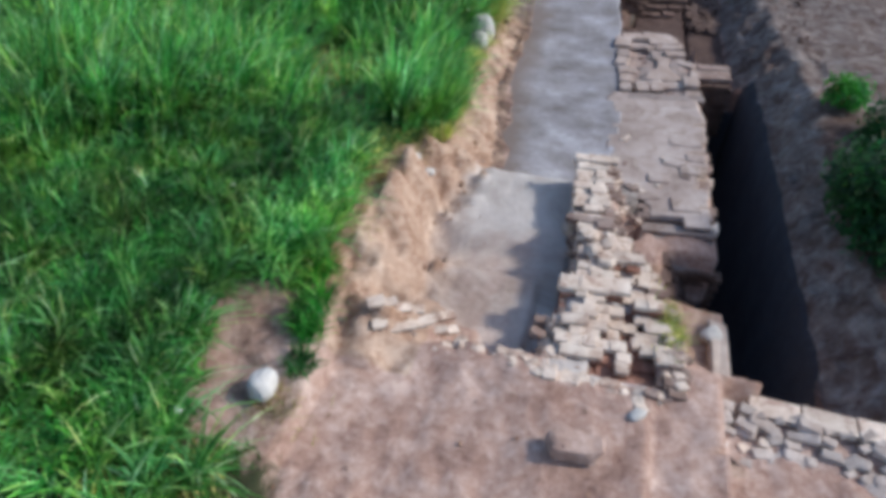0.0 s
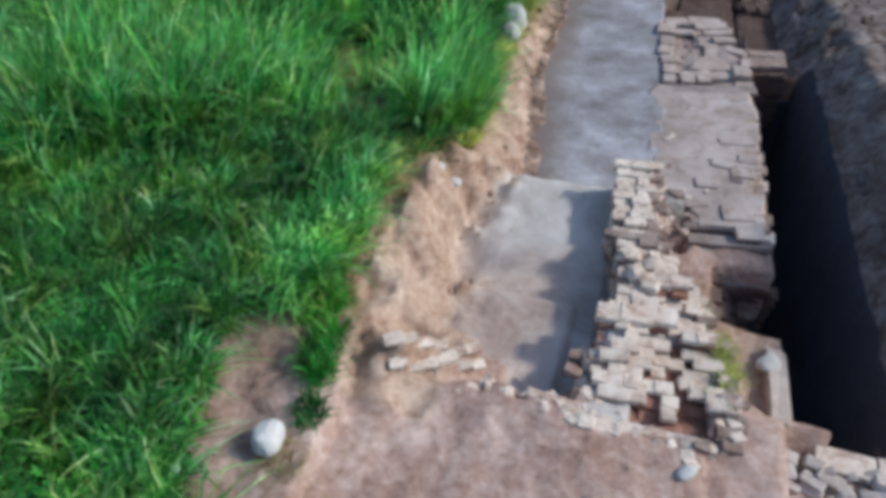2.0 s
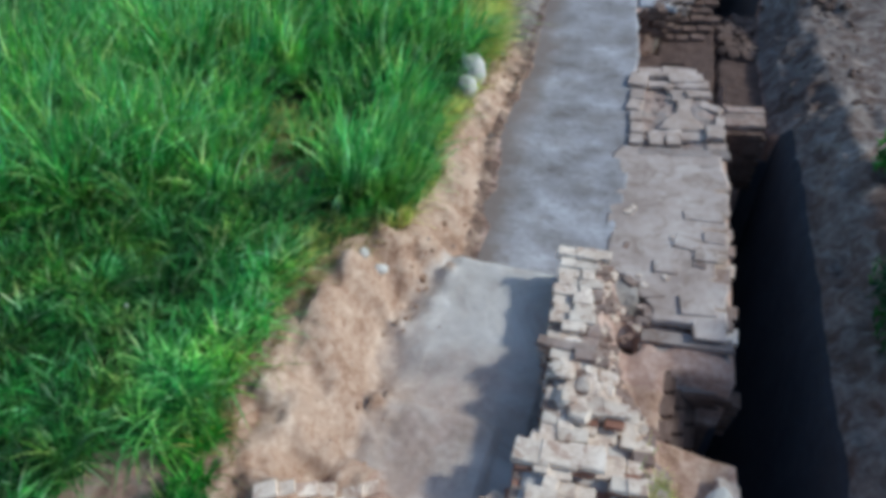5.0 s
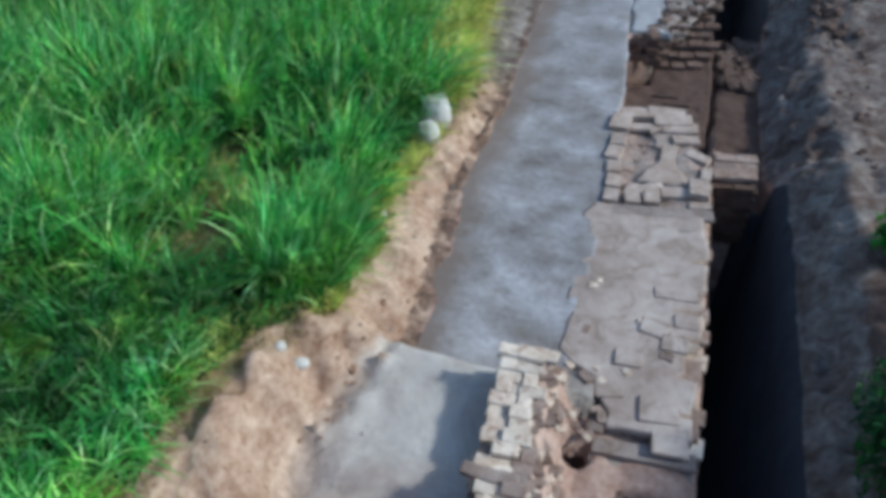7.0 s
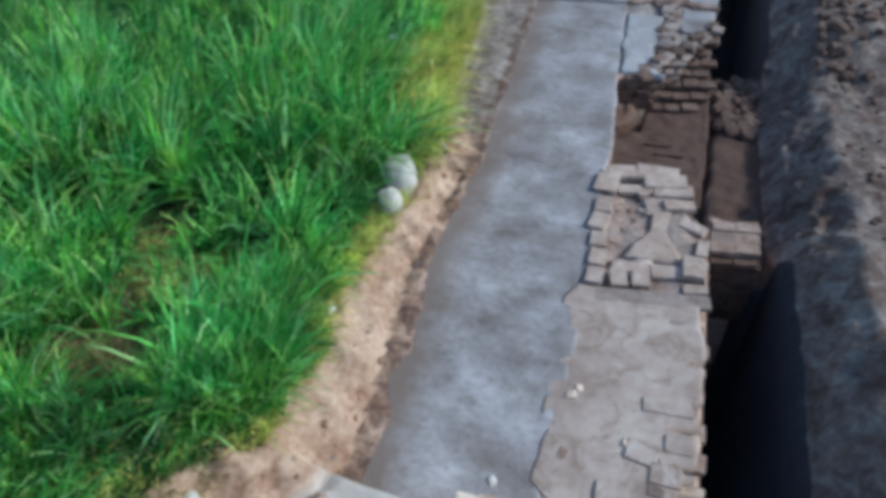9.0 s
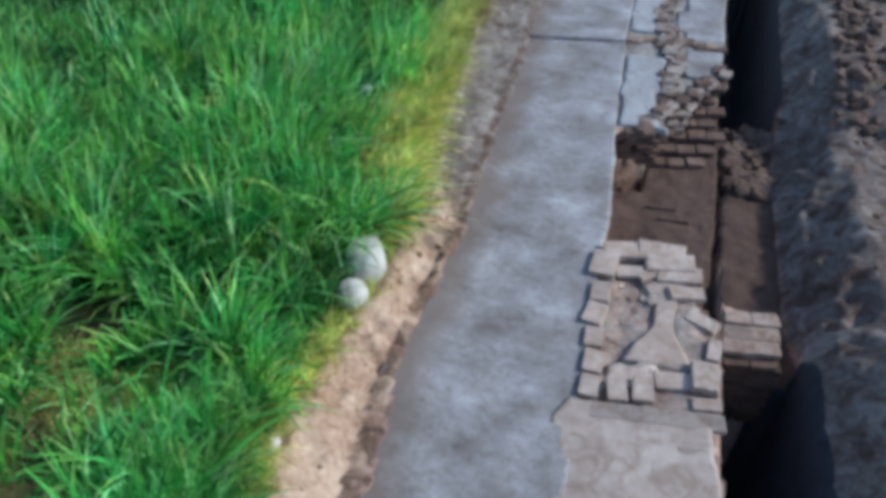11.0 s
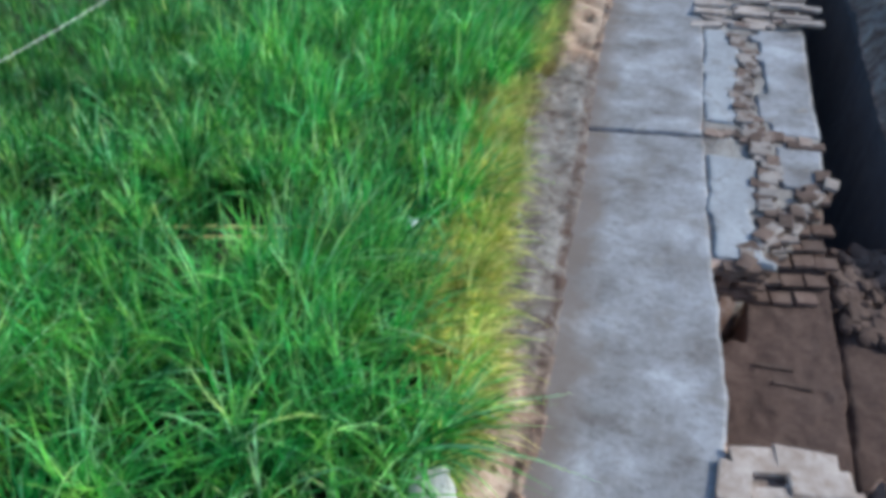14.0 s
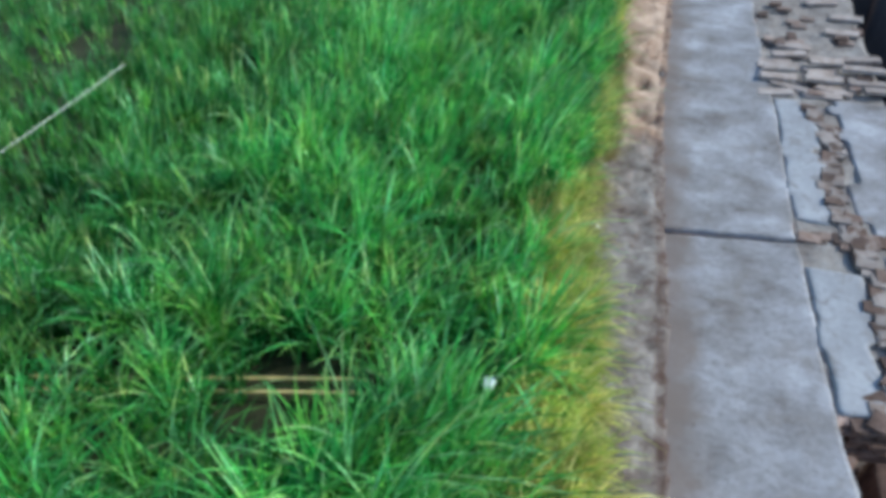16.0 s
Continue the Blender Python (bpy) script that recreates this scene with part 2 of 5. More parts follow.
def from_bm(name, bm, material, smooth=False):
    me = bpy.data.meshes.new(name)
    bm.to_mesh(me)
    bm.free()
    me.materials.append(material)
    if smooth:
        me.polygons.foreach_set("use_smooth", [True] * len(me.polygons))
    return me


def part(name, data, parent, label="", m=None):
    ob = new(name, data)
    ob.parent = parent
    if m is not None:
        ob.matrix_basis = m
    return tagged(ob, label)


def sstep(a, b, v):
    t = np.clip((v - a) / (b - a), 0, 1)
    return t * t * (3 - 2 * t)


def vnoise(x, y, scale, seed=0):
    """Smooth value noise on arrays, about -1 to 1."""
    r = np.random.RandomState(seed)
    tab = r.uniform(-1, 1, (256, 256))
    u, v = x * scale + 71.3, y * scale + 37.7
    i, j = np.floor(u).astype(int), np.floor(v).astype(int)
    fu, fv = u - i, v - j
    fu, fv = fu * fu * (3 - 2 * fu), fv * fv * (3 - 2 * fv)
    g = lambda a, b: tab[a % 256, b % 256]
    return (g(i, j) * (1 - fu) + g(i + 1, j) * fu) * (1 - fv) + (g(i, j + 1) * (1 - fu) + g(i + 1, j + 1) * fu) * fv


def line(ys, xs):
    return lambda y: np.interp(y, ys, xs)


# ---- plan: lines along the excavation, x as a function of y ----
walk_left = line([8.9, 9.7, 11.5, 14.0, 16.2, 19.1, 22.2, 26.5, 45], [-0.5, -0.6, -0.93, -0.97, -1.2, -1.5, -1.86, -2.12, -3.4])
walk_right = line([8.9, 11.0, 12.7, 15.0, 16.6, 19.6, 23.2, 26.8, 45], [1.1, 1.0, 0.87, 0.72, 0.52, 0.2, -0.04, -0.35, -1.8])
trench_left = line([5.9, 8.4, 13.0, 16.6, 18.5, 23.8, 45], [2.49, 2.41, 2.22, 2.06, 1.9, 1.77, 1.2])
trench_right = line([5.9, 8.9, 9.8, 11.4, 13.0, 16.0, 17.1, 19.4, 23.5, 45], [3.32, 3.2, 3.19, 3.15, 3.05, 2.9, 2.84, 2.8, 2.74, 2.2])
bank_top = line([4.8, 5.65, 6.4, 7.9, 8.25, 8.9, 9.6, 10.9, 12.0, 13.65, 14.2, 15.2, 16.0, 17.3, 18.9, 21.5, 25.5, 45],
                [-1.12, -1.3, -1.36, -1.34, -1.45, -1.15, -1.2, -1.5, -1.42, -1.4, -1.58, -1.8, -1.9, -2.1, -2.4, -2.75, -3.0, -4.6])
grass_edge = line([-60, 3.4, 4.8, 5.65, 6.4, 7.9, 8.3, 8.9, 9.6, 10.9, 12.0, 13.65, 14.2, 15.2, 16.0, 17.3, 18.9, 19.6, 21.5, 25.5, 45, 300],
                  [-0.9, -0.9, -1.2, -1.5, -1.68, -1.66, -1.55, -1.2, -1.25, -1.55, -1.47, -1.45, -1.62, -1.88, -1.98, -2.2, -2.75, -2.75, -2.8, -3.15, -4.6, -4.6])
wall_east = line([5.3, 5.6, 6.2, 6.7, 7.2, 7.6, 8.0, 8.95], [1.55, 1.70, 1.70, 1.62, 1.46, 1.14, 1.0, 0.9])
wall_west = line([5.3, 5.5, 6.4, 6.96, 7.4, 7.6, 8.95], [0.62, 0.60, 0.66, 0.74, 0.70, 0.61, 0.53])
plat_east = line([11.9, 13.25, 13.4, 13.6, 14.1, 14.16, 14.7], [2.24, 2.16, 2.04, 1.91, 1.9, 1.75, 1.72])
grass_step = line([-12, -5.6, -4.4, -3.4, -2.8, -1.2], [5.0, 6.3, 7.1, 7.9, 8.3, 8.62])
field_z = line([-60, 7.8, 9.6, 12, 16, 20, 60], [0.85, 0.88, 0.42, 0.33, 0.22, 0.16, 0.2])


SLANT = 0.2  # cross lines of the building run this much aslant


def height(x, y):
    """The earth's height over the whole site."""
    x, y = np.asarray(x, float), np.asarray(y, float)
    ya = y - SLANT * (x - 1.4)
    fz = field_z(y)
    # grass field and its bank down to the lime floor
    foot = walk_left(y) - 0.02
    z = np.where(x < bank_top(y), fz, 0.0)
    mid = np.clip((x - bank_top(y)) / np.maximum(foot - bank_top(y), 0.05), 0, 1)
    z = np.where(x >= bank_top(y), fz * (1 - mid ** 1.4), z)
    z = np.where(x > foot, -0.05, z - 0.05 * mid)
    # flat strip of grey earth between the grass and the floor further on
    strip = sstep(13.6, 15.4, y) * sstep(22.5, 20.5, y)
    zs_ = 0.05 + 0.02 * vnoise(x, y, 3.0, 4)
    on = (x > bank_top(y)) & (x < foot - 0.07)
    z = np.where(on, z * (1 - strip) + zs_ * strip, z)
    # earth south of the lime floor: sunken room between its bank and the brick wall
    room_l = np.interp(y, [5.7, 6.3, 7.0, 8.2, 8.9], [-0.5, -0.72, -0.92, -1.0, -0.75]) + 0.08 * vnoise(x * 0.3, y, 2.6, 14) + 0.04 * vnoise(x * 0.3, y, 8.0, 15)
    room_z = 0.2 - 0.09 * sstep(7.55, 7.3, y - 0.1 * x) - 0.05 * sstep(6.6, 6.2, y) + 0.014 * vnoise(x, y, 1.4, 30)
    zs = np.where(x < room_l, np.clip(0.2 + (fz - 0.2) * np.clip((room_l - x) / np.maximum(room_l - bank_top(y), 0.1), 0, 2) ** 0.75, 0.2, None), room_z)
    zs = np.minimum(zs, fz)
    z = np.where((y < 8.93) & (x < wall_west(y) + 0.07), zs, z)
    # heap of broken bricks at the room's south-west corner, trodden plateau further south
    plateau = 0.70 + 0.04 * vnoise(x, y, 0.9, 3)
    k = sstep(5.78, 5.45, y + 0.08 * vnoise(x, y, 3.0, 29))
    z = np.where((x > bank_top(y) - 0.02) & (x < 2.3), z * (1 - k) + plateau * k, z)
    heap = 0.5 * np.exp(-(((x + 0.68) / 0.42) ** 2 + ((y - 5.6) / 0.4) ** 2))
    z = np.where((y > 5.2) & (y < 7) & (x < 0.4) & (x > -1.7), np.maximum(z, 0.2 + heap * 0.95), z)
    # brick wall's core, its broken edge and the terrace beside it
    core = np.interp(y, [5.3, 5.5, 6.0, 6.5, 7.3, 7.8, 8.9], [0.70, 0.66, 0.62, 0.64, 0.64, 0.5, 0.56]) - 0.12 * sstep(0.95, 1.4, x) * sstep(5.8, 6.2, y)
    wr = wall_east(y)
    core = core - 0.10 * ((x > 1.04) & (x < 1.6) & (y > 5.45) & (y < 6.45)) - 0.06 * ((y > 6.6) & (y < 7.5))
    inw = (x >= wall_west(y) + 0.06) & (x < wr) & (y >= 5.3) & (y < 8.95)
    z = np.where(inw, core, z)
    ter = -0.12 - 0.06 * sstep(1.5, 2.3, x) + 0.04 * vnoise(x, y, 2.2, 5)
    e = sstep(0.0, 0.42, x - wr)
    z = np.where((x >= wr) & (y >= 5.6) & (y < 8.95), core * (1 - e) + ter * e, z)
    k2 = sstep(6.5, 5.7, y)
    z = np.where((x >= wr) & (x < 2.6) & (y < 6.5), z * (1 - k2) + 0.66 * k2, z)
    z = np.where(((x - 1.34) / 0.14) ** 2 + ((y - 8.47) / 0.12) ** 2 < 1, -0.5, z)
    # terrace along the trench
    z = np.where((y >= 8.95) & (x >= walk_right(y)), -0.07 - 0.08 * sstep(1.2, 2.2, x) + 0.025 * vnoise(x, y, 3.0, 6), z)
    z = np.where((y >= 8.95) & (y < 9.3) & (x > 0.6) & (x < 1.4), 0.1 * sstep(9.3, 8.95, y), z)
    # notch under the ledge, then the raised platform
    z = np.where((x > 1.72) & (y > 7.45) & (y < 8.3), -0.12 - 1.4 * sstep(1.72, 2.15, x), z)
    plat = (ya > 11.95) & (ya < 14.38) & (x > walk_right(y) + 0.02) & (x < plat_east(y))
    z = np.where((ya > 12.8) & (ya < 14.4) & (x >= plat_east(y)) & (x < trench_left(y)), -0.55, z)
    z = np.where(plat, -0.045 + 0.03 * vnoise(x, y, 2.5, 8), z)
    # square pit beside the lime floor
    pit = (ya > 14.4) & (ya < 17.05) & (x > walk_right(y) + 0.02) & (x < 2.16)
    z = np.where(pit, -0.64 + 0.02 * vnoise(x, y, 3, 9), z)
    z = np.where(pit & (ya > 16.35) & (x < 1.0), -2.2, z)
    st = (ya >= 17.05) & (ya < 18.95) & (x > 1.0 + 0.42 * (ya - 17.05)) & (x < 2.1)
    z = np.where(st, -0.62 + 0.065 * np.floor((ya - 17.05) / 0.27), z)
    z = np.where((ya >= 17.05) & (y < 45) & (x > walk_right(y)) & ~st & (x < trench_left(y)), -0.03, z)
    # trench
    tr = (x >= trench_left(y) + 0.003) & (y > 5.75)
    bed = np.interp(y, [5.7, 7.4, 8.4, 13.2, 13.3, 17.0, 18.4, 18.8, 45], [-2.4, -4.0, -5.0, -5.0, -0.80, -0.80, -0.66, -3.6, -4.0])
    bed = np.where((y > 13.15) & (y < 13.85) & (x < 2.72), -0.2, bed)
    edge_r = trench_right(y) - 0.003
    soft_bank = sstep(13.0, 14.2, y) * sstep(19.0, 17.5, y)
    rise = np.clip((x - edge_r) / (0.55 + 0.3 * soft_bank + 0.05 * vnoise(x * 0.2, y, 0.9, 28)), 0, 1)
    top_r = 0.45 - 0.52 * soft_bank + 0.06 * vnoise(x, y, 0.7, 11) + 0.02 * (x - 3.5)
    lump = (0.05 * vnoise(x, y, 1.7, 12) + 0.04 * vnoise(x, y, 5.0, 19)) * sstep(0.02, 0.3, x - edge_r) + (0.09 * vnoise(x, y * 0.5, 6.0, 20) + 0.06 * vnoise(x, y, 11.0, 29)) * 4 * rise * (1 - rise)
    zt = np.where(x < edge_r, bed, -0.15 - 0.6 * soft_bank + (top_r + 0.15 + 0.6 * soft_bank) * rise ** 0.85 + lump)
    z = np.where(tr, zt, z)
    z = np.where((np.abs(x - 2.14) < 0.035) & (y > 14.6) & (y < 17.3), -1.0, z)
    # bank of rough stones across the trench's south end
    z = np.where((y <= 5.75) & (x > 2.2), 0.38 + 0.02 * vnoise(x, y, 2, 13), z)
    # dirt washed over the floor's edge, the joint across the floor
    amp = 1 - 0.6 * sstep(13.0, 15.0, y)
    drift = walk_left(y) + amp * (0.10 + 0.09 * vnoise(x, y, 1.9, 16) + 0.03 * vnoise(x, y, 7.0, 17))
    z = np.where((y > 8.95) & (x < drift) & (x > bank_top(y)), np.maximum(z, 0.045 - 0.03 * np.clip((x - foot) / 0.16, -1, 1)), z)
    yj = y - 0.125 * (x + 0.66)
    z = np.where((yj > 19.58) & (yj < 19.75) & (x > walk_left(y)) & (x < walk_right(y)), -0.075, z)
    # roughness of the earth
    soft = np.where((x > foot) & (x < walk_right(y)) & (y > 8.9), 0.0, 1.0)
    soft = np.where((y > 5.8) & (y < 8.93) & (x > room_l) & (x < 0.6), 0.3, soft)
    z = z + soft * (0.026 * vnoise(x, y, 4.0, 21) + 0.018 * vnoise(x, y, 10.0, 22))
    bank = (x > bank_top(y) - 0.1) & (x < foot) & (y > 5)
    face = np.clip(mid * (1 - mid) * 4, 0, 1)
    z = z + np.where(bank, (0.12 * vnoise(x, y, 2.6, 23) + 0.07 * vnoise(x * 0.6, y, 6.5, 24) + 0.03 * vnoise(x, y, 14.0, 25)) * face * (1 - 0.85 * strip), 0)
    rough = (y < 8.9) & (y > 5.4) & (x > bank_top(y) - 0.1) & (x < 0.2) & (z > 0.24)
    z = z + np.where(rough, 0.17 * vnoise(x * 0.4, y, 4.0, 26) + 0.07 * vnoise(x, y, 9.0, 27), 0)
    return z


def zones(x, y, z):
    """Kinds of earth: sandy, humus under the grass, dark brown in the trench and pit; also the trench's painted shade.
    """
    sandy = ((x > bank_top(y) - 0.25) & (x < walk_left(y) + 0.05) & (y > 5.0)) * np.maximum(sstep(19, 14.5, y), sstep(20, 22, y)) * 0.85
    sandy = np.maximum(sandy, ((y < 8.9) & (x > bank_top(y) - 0.2) & (x < 0.4)) * sstep(5.0, 6.4, y) * (0.5 + 0.2 * sstep(-0.45, -0.85, x)))
    sandy = np.maximum(sandy, ((x > 1.35) & (x < 2.4) & (y < 8.0)) * sstep(5.3, 6.3, y) * 0.55)
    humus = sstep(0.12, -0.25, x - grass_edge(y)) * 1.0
    patch = np.exp(-(((x + 1.76 + 0.35 * (y - 4.6)) / 0.48) ** 2 + ((y - 4.7) / 0.95) ** 4))
    humus = humus * (1 - np.clip(1.3 * patch, 0, 1))
    # earth turns darker brown from 0.25 to 0.5 below the floor
    dark_earth = sstep(-0.25, -0.5, z)
    dark_earth = np.where((x > trench_right(y) - 0.02) & (z > -0.8), (y > 5.8) * 0.44, dark_earth)
    dark_earth = np.maximum(dark_earth, ((y > 8.95) & (np.abs(x - walk_left(y) - 0.02) < 0.14)) * 0.55)
    dark_earth = np.maximum(dark_earth, 0.48 * patch)
    # holes of the broken wall: their shade put into the earth's colour
    dark_earth = np.maximum(dark_earth, ((x > 1.04) & (x < 1.6) & (y > 5.5) & (y < 6.45)) * 0.8)
    # far bank and its slope: darker earth colour stands in for shade
    dark_earth = np.maximum(dark_earth, (x > trench_right(y) + 0.5) * (y > 5.8) * (0.54 + 0.12 * sstep(12.5, 9.5, y)))
    dark_earth = np.maximum(dark_earth, (x > trench_right(y) - 0.05) * (x < trench_right(y) + 0.6) * (y > 5.8) * 0.53)
    dark_earth = np.where((x > trench_left(y)) & (x < trench_right(y) - 0.1) & (y > 13.9) & (y < 17.2), 0.9, dark_earth)
    grey = ((y > 12) & (x > bank_top(y) - 0.4) & (x < walk_left(y) + 0.1)) * sstep(13.2, 15.5, y) * sstep(23, 21, y) * 0.72
    dark_earth = np.maximum(dark_earth, ((y > 13.5) & (y < 22) & (x > bank_top(y) - 0.2) & (x < walk_left(y))) * 0.45)
    grey = np.maximum(grey, (x > trench_right(y) + 0.02) * (y > 5.8) * 0.8)
    grey = np.maximum(grey, ((y > 8.9) & (y < 14.4) & (x > walk_right(y)) & (x < trench_left(y))) * 0.66)
    grey = np.where((y > 11.9) & (y < 14.5) & (x > walk_right(y)) & (x < trench_left(y)), 0.52, grey)
    grey = np.maximum(grey, ((x > 0.55) & (x < wall_east(y) - 0.22) & (y > 6.5) & (y < 9.0)) * 0.8)
    grey = np.maximum(grey, ((y > 17) & (x > walk_right(y)) & (x < trench_left(y))) * 0.9)
    lime = (y > 5.8) * (y < 8.96) * (x < 0.62) * np.maximum(0.48, np.maximum(sstep(6.7, 8.1, y - 0.4 * x), 0.9 * sstep(-0.2, 0.5, x))) * sstep(-1.2, -0.45, x) * sstep(0.34, 0.24, z)
    lime = np.maximum(lime, 0.85 * ((x > wall_west(y)) & (x < wall_east(y) - 0.1) & (y > 5.4) & (y < 7.6)) * (1.0 - ((x > 1.04) & (x < 1.6) & (y > 5.5) & (y < 6.45))))
    # where shade is painted on the trench's bed and right wall
    trench_shade = ((x > trench_left(y) - 0.1) & (x < trench_right(y) + 0.05) & (y > 5.75) & ((y < 13.4) | (y > 18.6)) & ((z < -0.5) | (x > trench_right(y) - 0.1))) * sstep(5.6, 7.2, y)
    return sandy, humus, dark_earth, grey, lime, trench_shade


def spread(stops):
    out = []
    for (a, b, step) in stops:
        out.extend(np.arange(a, b - step * 0.01, step).tolist())
    return out


# ---- the ground sheet ----
gx = spread([(-400, -60, 40), (-60, -16, 4), (-16, -6, 0.5), (-6, -2.6, 0.15), (-2.6, 4.4, 0.045), (4.4, 10, 0.3), (10, 40, 3), (40, 401, 40)])
gy = spread([(-400, -20, 40), (-20, 0, 2.5), (0, 3.4, 0.2), (3.4, 21.6, 0.06), (21.6, 30, 0.12), (30, 60, 1.5), (60, 401, 34)])
X, Y = np.meshgrid(np.array(gx), np.array(gy))
# grid lines follow both edges of the trench
def nearest(v):
    return min(gx, key=lambda g: abs(g - v))


ul, ur = nearest(2.2), nearest(3.05)
shift_l = np.clip(trench_left(Y) - ul, -0.33, 0.33) * np.interp(X, [1.7, ul, 2.62], [0, 1, 0])
shift_r = np.clip(trench_right(Y) - ur, -0.33, 0.33) * np.interp(X, [2.62, ur, 3.9], [0, 1, 0])
X = X + (shift_l + shift_r) * (Y > 5) * (Y < 40)
Z = height(X, Y)
ny, nx = X.shape
gm = bpy.data.meshes.new("ground")
gm.vertices.add(nx * ny)
gm.vertices.foreach_set("co", np.stack([X, Y, Z], -1).astype(np.float32).ravel())
idx = np.arange(nx * ny).reshape(ny, nx)
quads = np.stack([idx[:-1, :-1], idx[:-1, 1:], idx[1:, 1:], idx[1:, :-1]], -1).reshape(-1, 4)
gm.loops.add(quads.size)
gm.loops.foreach_set("vertex_index", quads.ravel().astype(np.int32))
gm.polygons.add(len(quads))
gm.polygons.foreach_set("loop_start", np.arange(0, quads.size, 4, dtype=np.int32))
gm.update(calc_edges=True)
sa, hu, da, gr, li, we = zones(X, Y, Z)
wz = gm.attributes.new("trench_shade", "FLOAT", "POINT")
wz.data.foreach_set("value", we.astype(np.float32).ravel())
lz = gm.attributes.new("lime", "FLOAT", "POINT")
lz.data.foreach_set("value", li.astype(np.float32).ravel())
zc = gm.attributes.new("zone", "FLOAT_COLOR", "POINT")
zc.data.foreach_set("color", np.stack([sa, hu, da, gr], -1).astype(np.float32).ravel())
gm.materials.append(EARTH)
ground = tagged(new("ground", gm), "excavated earth with sandy banks, dark trench and trodden soil", "ground", kind="structure")


def floor_sheet(name, y0, y1, left, right, z, material, label, nxx=40, step=0.06, wob=0.012, seed=30, ragged=0.0, skew=(0.0, 0.0), dirt=0.0):
    """A lime floor between two lines, with a thick worn rim."""
    ys = np.arange(y0, y1 + 1e-6, step)
    us = np.linspace(0, 1, nxx)
    U, V = np.meshgrid(us, ys)
    L = left(V) + 0.02 * vnoise(V, V * 0, 2.1, seed + 1) + 0.015 * vnoise(V, V * 0, 9, seed + 2)
    R = right(V) + 0.03 * vnoise(V, V * 0 + 5, 2.3, seed + 3) + 0.012 * vnoise(V, V * 0 + 5, 10, seed + 4)
    R = R + ragged * (vnoise(V, V * 0 + 3, 1.3, seed + 7) + 0.6 * np.sign(vnoise(V, V * 0 + 3, 3.1, seed + 8)))
    L = L + 0.25 * ragged * np.sign(vnoise(V, V * 0 + 9, 2.7, seed + 9))
    PX = L + (R - L) * U
    PY = V + np.where((V <= y0 + 1e-6) | (V >= y1 - step), 0.02 * vnoise(PX, V, 5, seed + 5), 0)
    w = (V - y0) / (y1 - y0)
    PY = PY + (skew[0] * (1 - w) + skew[1] * w) * (PX + 0.66)
    PZ = z + wob * vnoise(PX, V, 1.2, seed) + 0.4 * wob * vnoise(PX, V, 6, seed + 6)
    if ragged:
        PZ[:, 0] -= 0.012
        PZ[:, -1] -= 0.012
    n, m = PX.shape
    top = np.stack([PX, PY, PZ], -1).reshape(-1, 3)
    verts = top.tolist()
    ii = np.arange(n * m).reshape(n, m)
    faces = np.stack([ii[:-1, :-1], ii[:-1, 1:], ii[1:, 1:], ii[1:, :-1]], -1).reshape(-1, 4).tolist()
    ring = ii[0, :].tolist() + ii[1:, -1].tolist() + ii[-1, -2::-1].tolist() + ii[-2:0:-1, 0].tolist()
    b0 = len(verts)
    verts += [(verts[i][0], verts[i][1], verts[i][2] - 0.09) for i in ring]
    for a in range(len(ring)):
        c = (a + 1) % len(ring)
        faces.append((ring[a], b0 + a, b0 + c, ring[c]))
    me = put_mesh(name, verts, faces, material, True)
    dirty = np.zeros(len(verts), np.float32)
    dirty[:n * m] = (dirt * np.clip(1.5 - U / 0.27, 0, 1)).ravel()
    me.attributes.new("rim", "FLOAT", "POINT").data.foreach_set("value", dirty)
    return tagged(new(name, me), label, "floor", kind="structure")


floor_sheet("floor_1", 8.93, 19.62, lambda y: walk_left(y) - 0.12, walk_right, 0.0, LIME, "worn grey lime floor of the excavated corridor", seed=31, skew=(0.0, 0.125), dirt=1.0)
floor_sheet("floor_2", 19.71, 34.0, lambda y: walk_left(y) - 0.12, walk_right, 0.015, LIME, "grey lime floor beyond the cross joint", seed=41, skew=(0.125, 0.0), dirt=0.9)
floor_sheet("floor_3", 17.0, 19.3, lambda y: walk_right(y) + 0.015, lambda y: walk_right(y) + 0.66 - 0.02 * (y - 17), 0.012, PLASTER, "pale broken plaster floor beside the pit", nxx=14, seed=61, ragged=0.09)
floor_sheet("floor_4", 20.3, 23.8, lambda y: walk_right(y) + 0.015, lambda y: walk_right(y) + 0.55, 0.012, PLASTER, "pale plaster floor strip with broken edge", nxx=14, seed=71, ragged=0.10)
floor_sheet("floor_5", 18.75, 19.8, lambda y: walk_right(y) + 1.0 + 0.06 * np.sign(vnoise(y, y * 0, 3.3, 55)), lambda y: trench_left(y) - 0.02, 0.0, LIME, "grey plaster slab at the trench edge", nxx=16, seed=81)
floor_sheet("floor_6", 20.15, 23.95, lambda y: walk_right(y) + 0.95 + 0.09 * np.sign(vnoise(y, y * 0, 2.4, 56)), lambda y: trench_left(y) - 0.02, 0.0, LIME, "long grey plaster slab at the trench edge", nxx=16, seed=91)




def terrace_edge(y):
    """The mortar's broken edge over the trench, with slots where courses have fallen out."""
    e = trench_left(y) - 0.07 + 0.04 * vnoise(y, y * 0, 3.1, 59)
    for a, b, d in ((10.36, 10.52, 0.42), (10.16, 10.22, 0.3), (9.78, 9.84, 0.34), (9.3, 9.36, 0.2), (10.95, 11.02, 0.16), (8.86, 8.9, 0.5)):
        e = np.where((y > a) & (y < b), e - d, e)
    return np.where((y > 9.36) & (y < 9.7), e - 0.13, e)


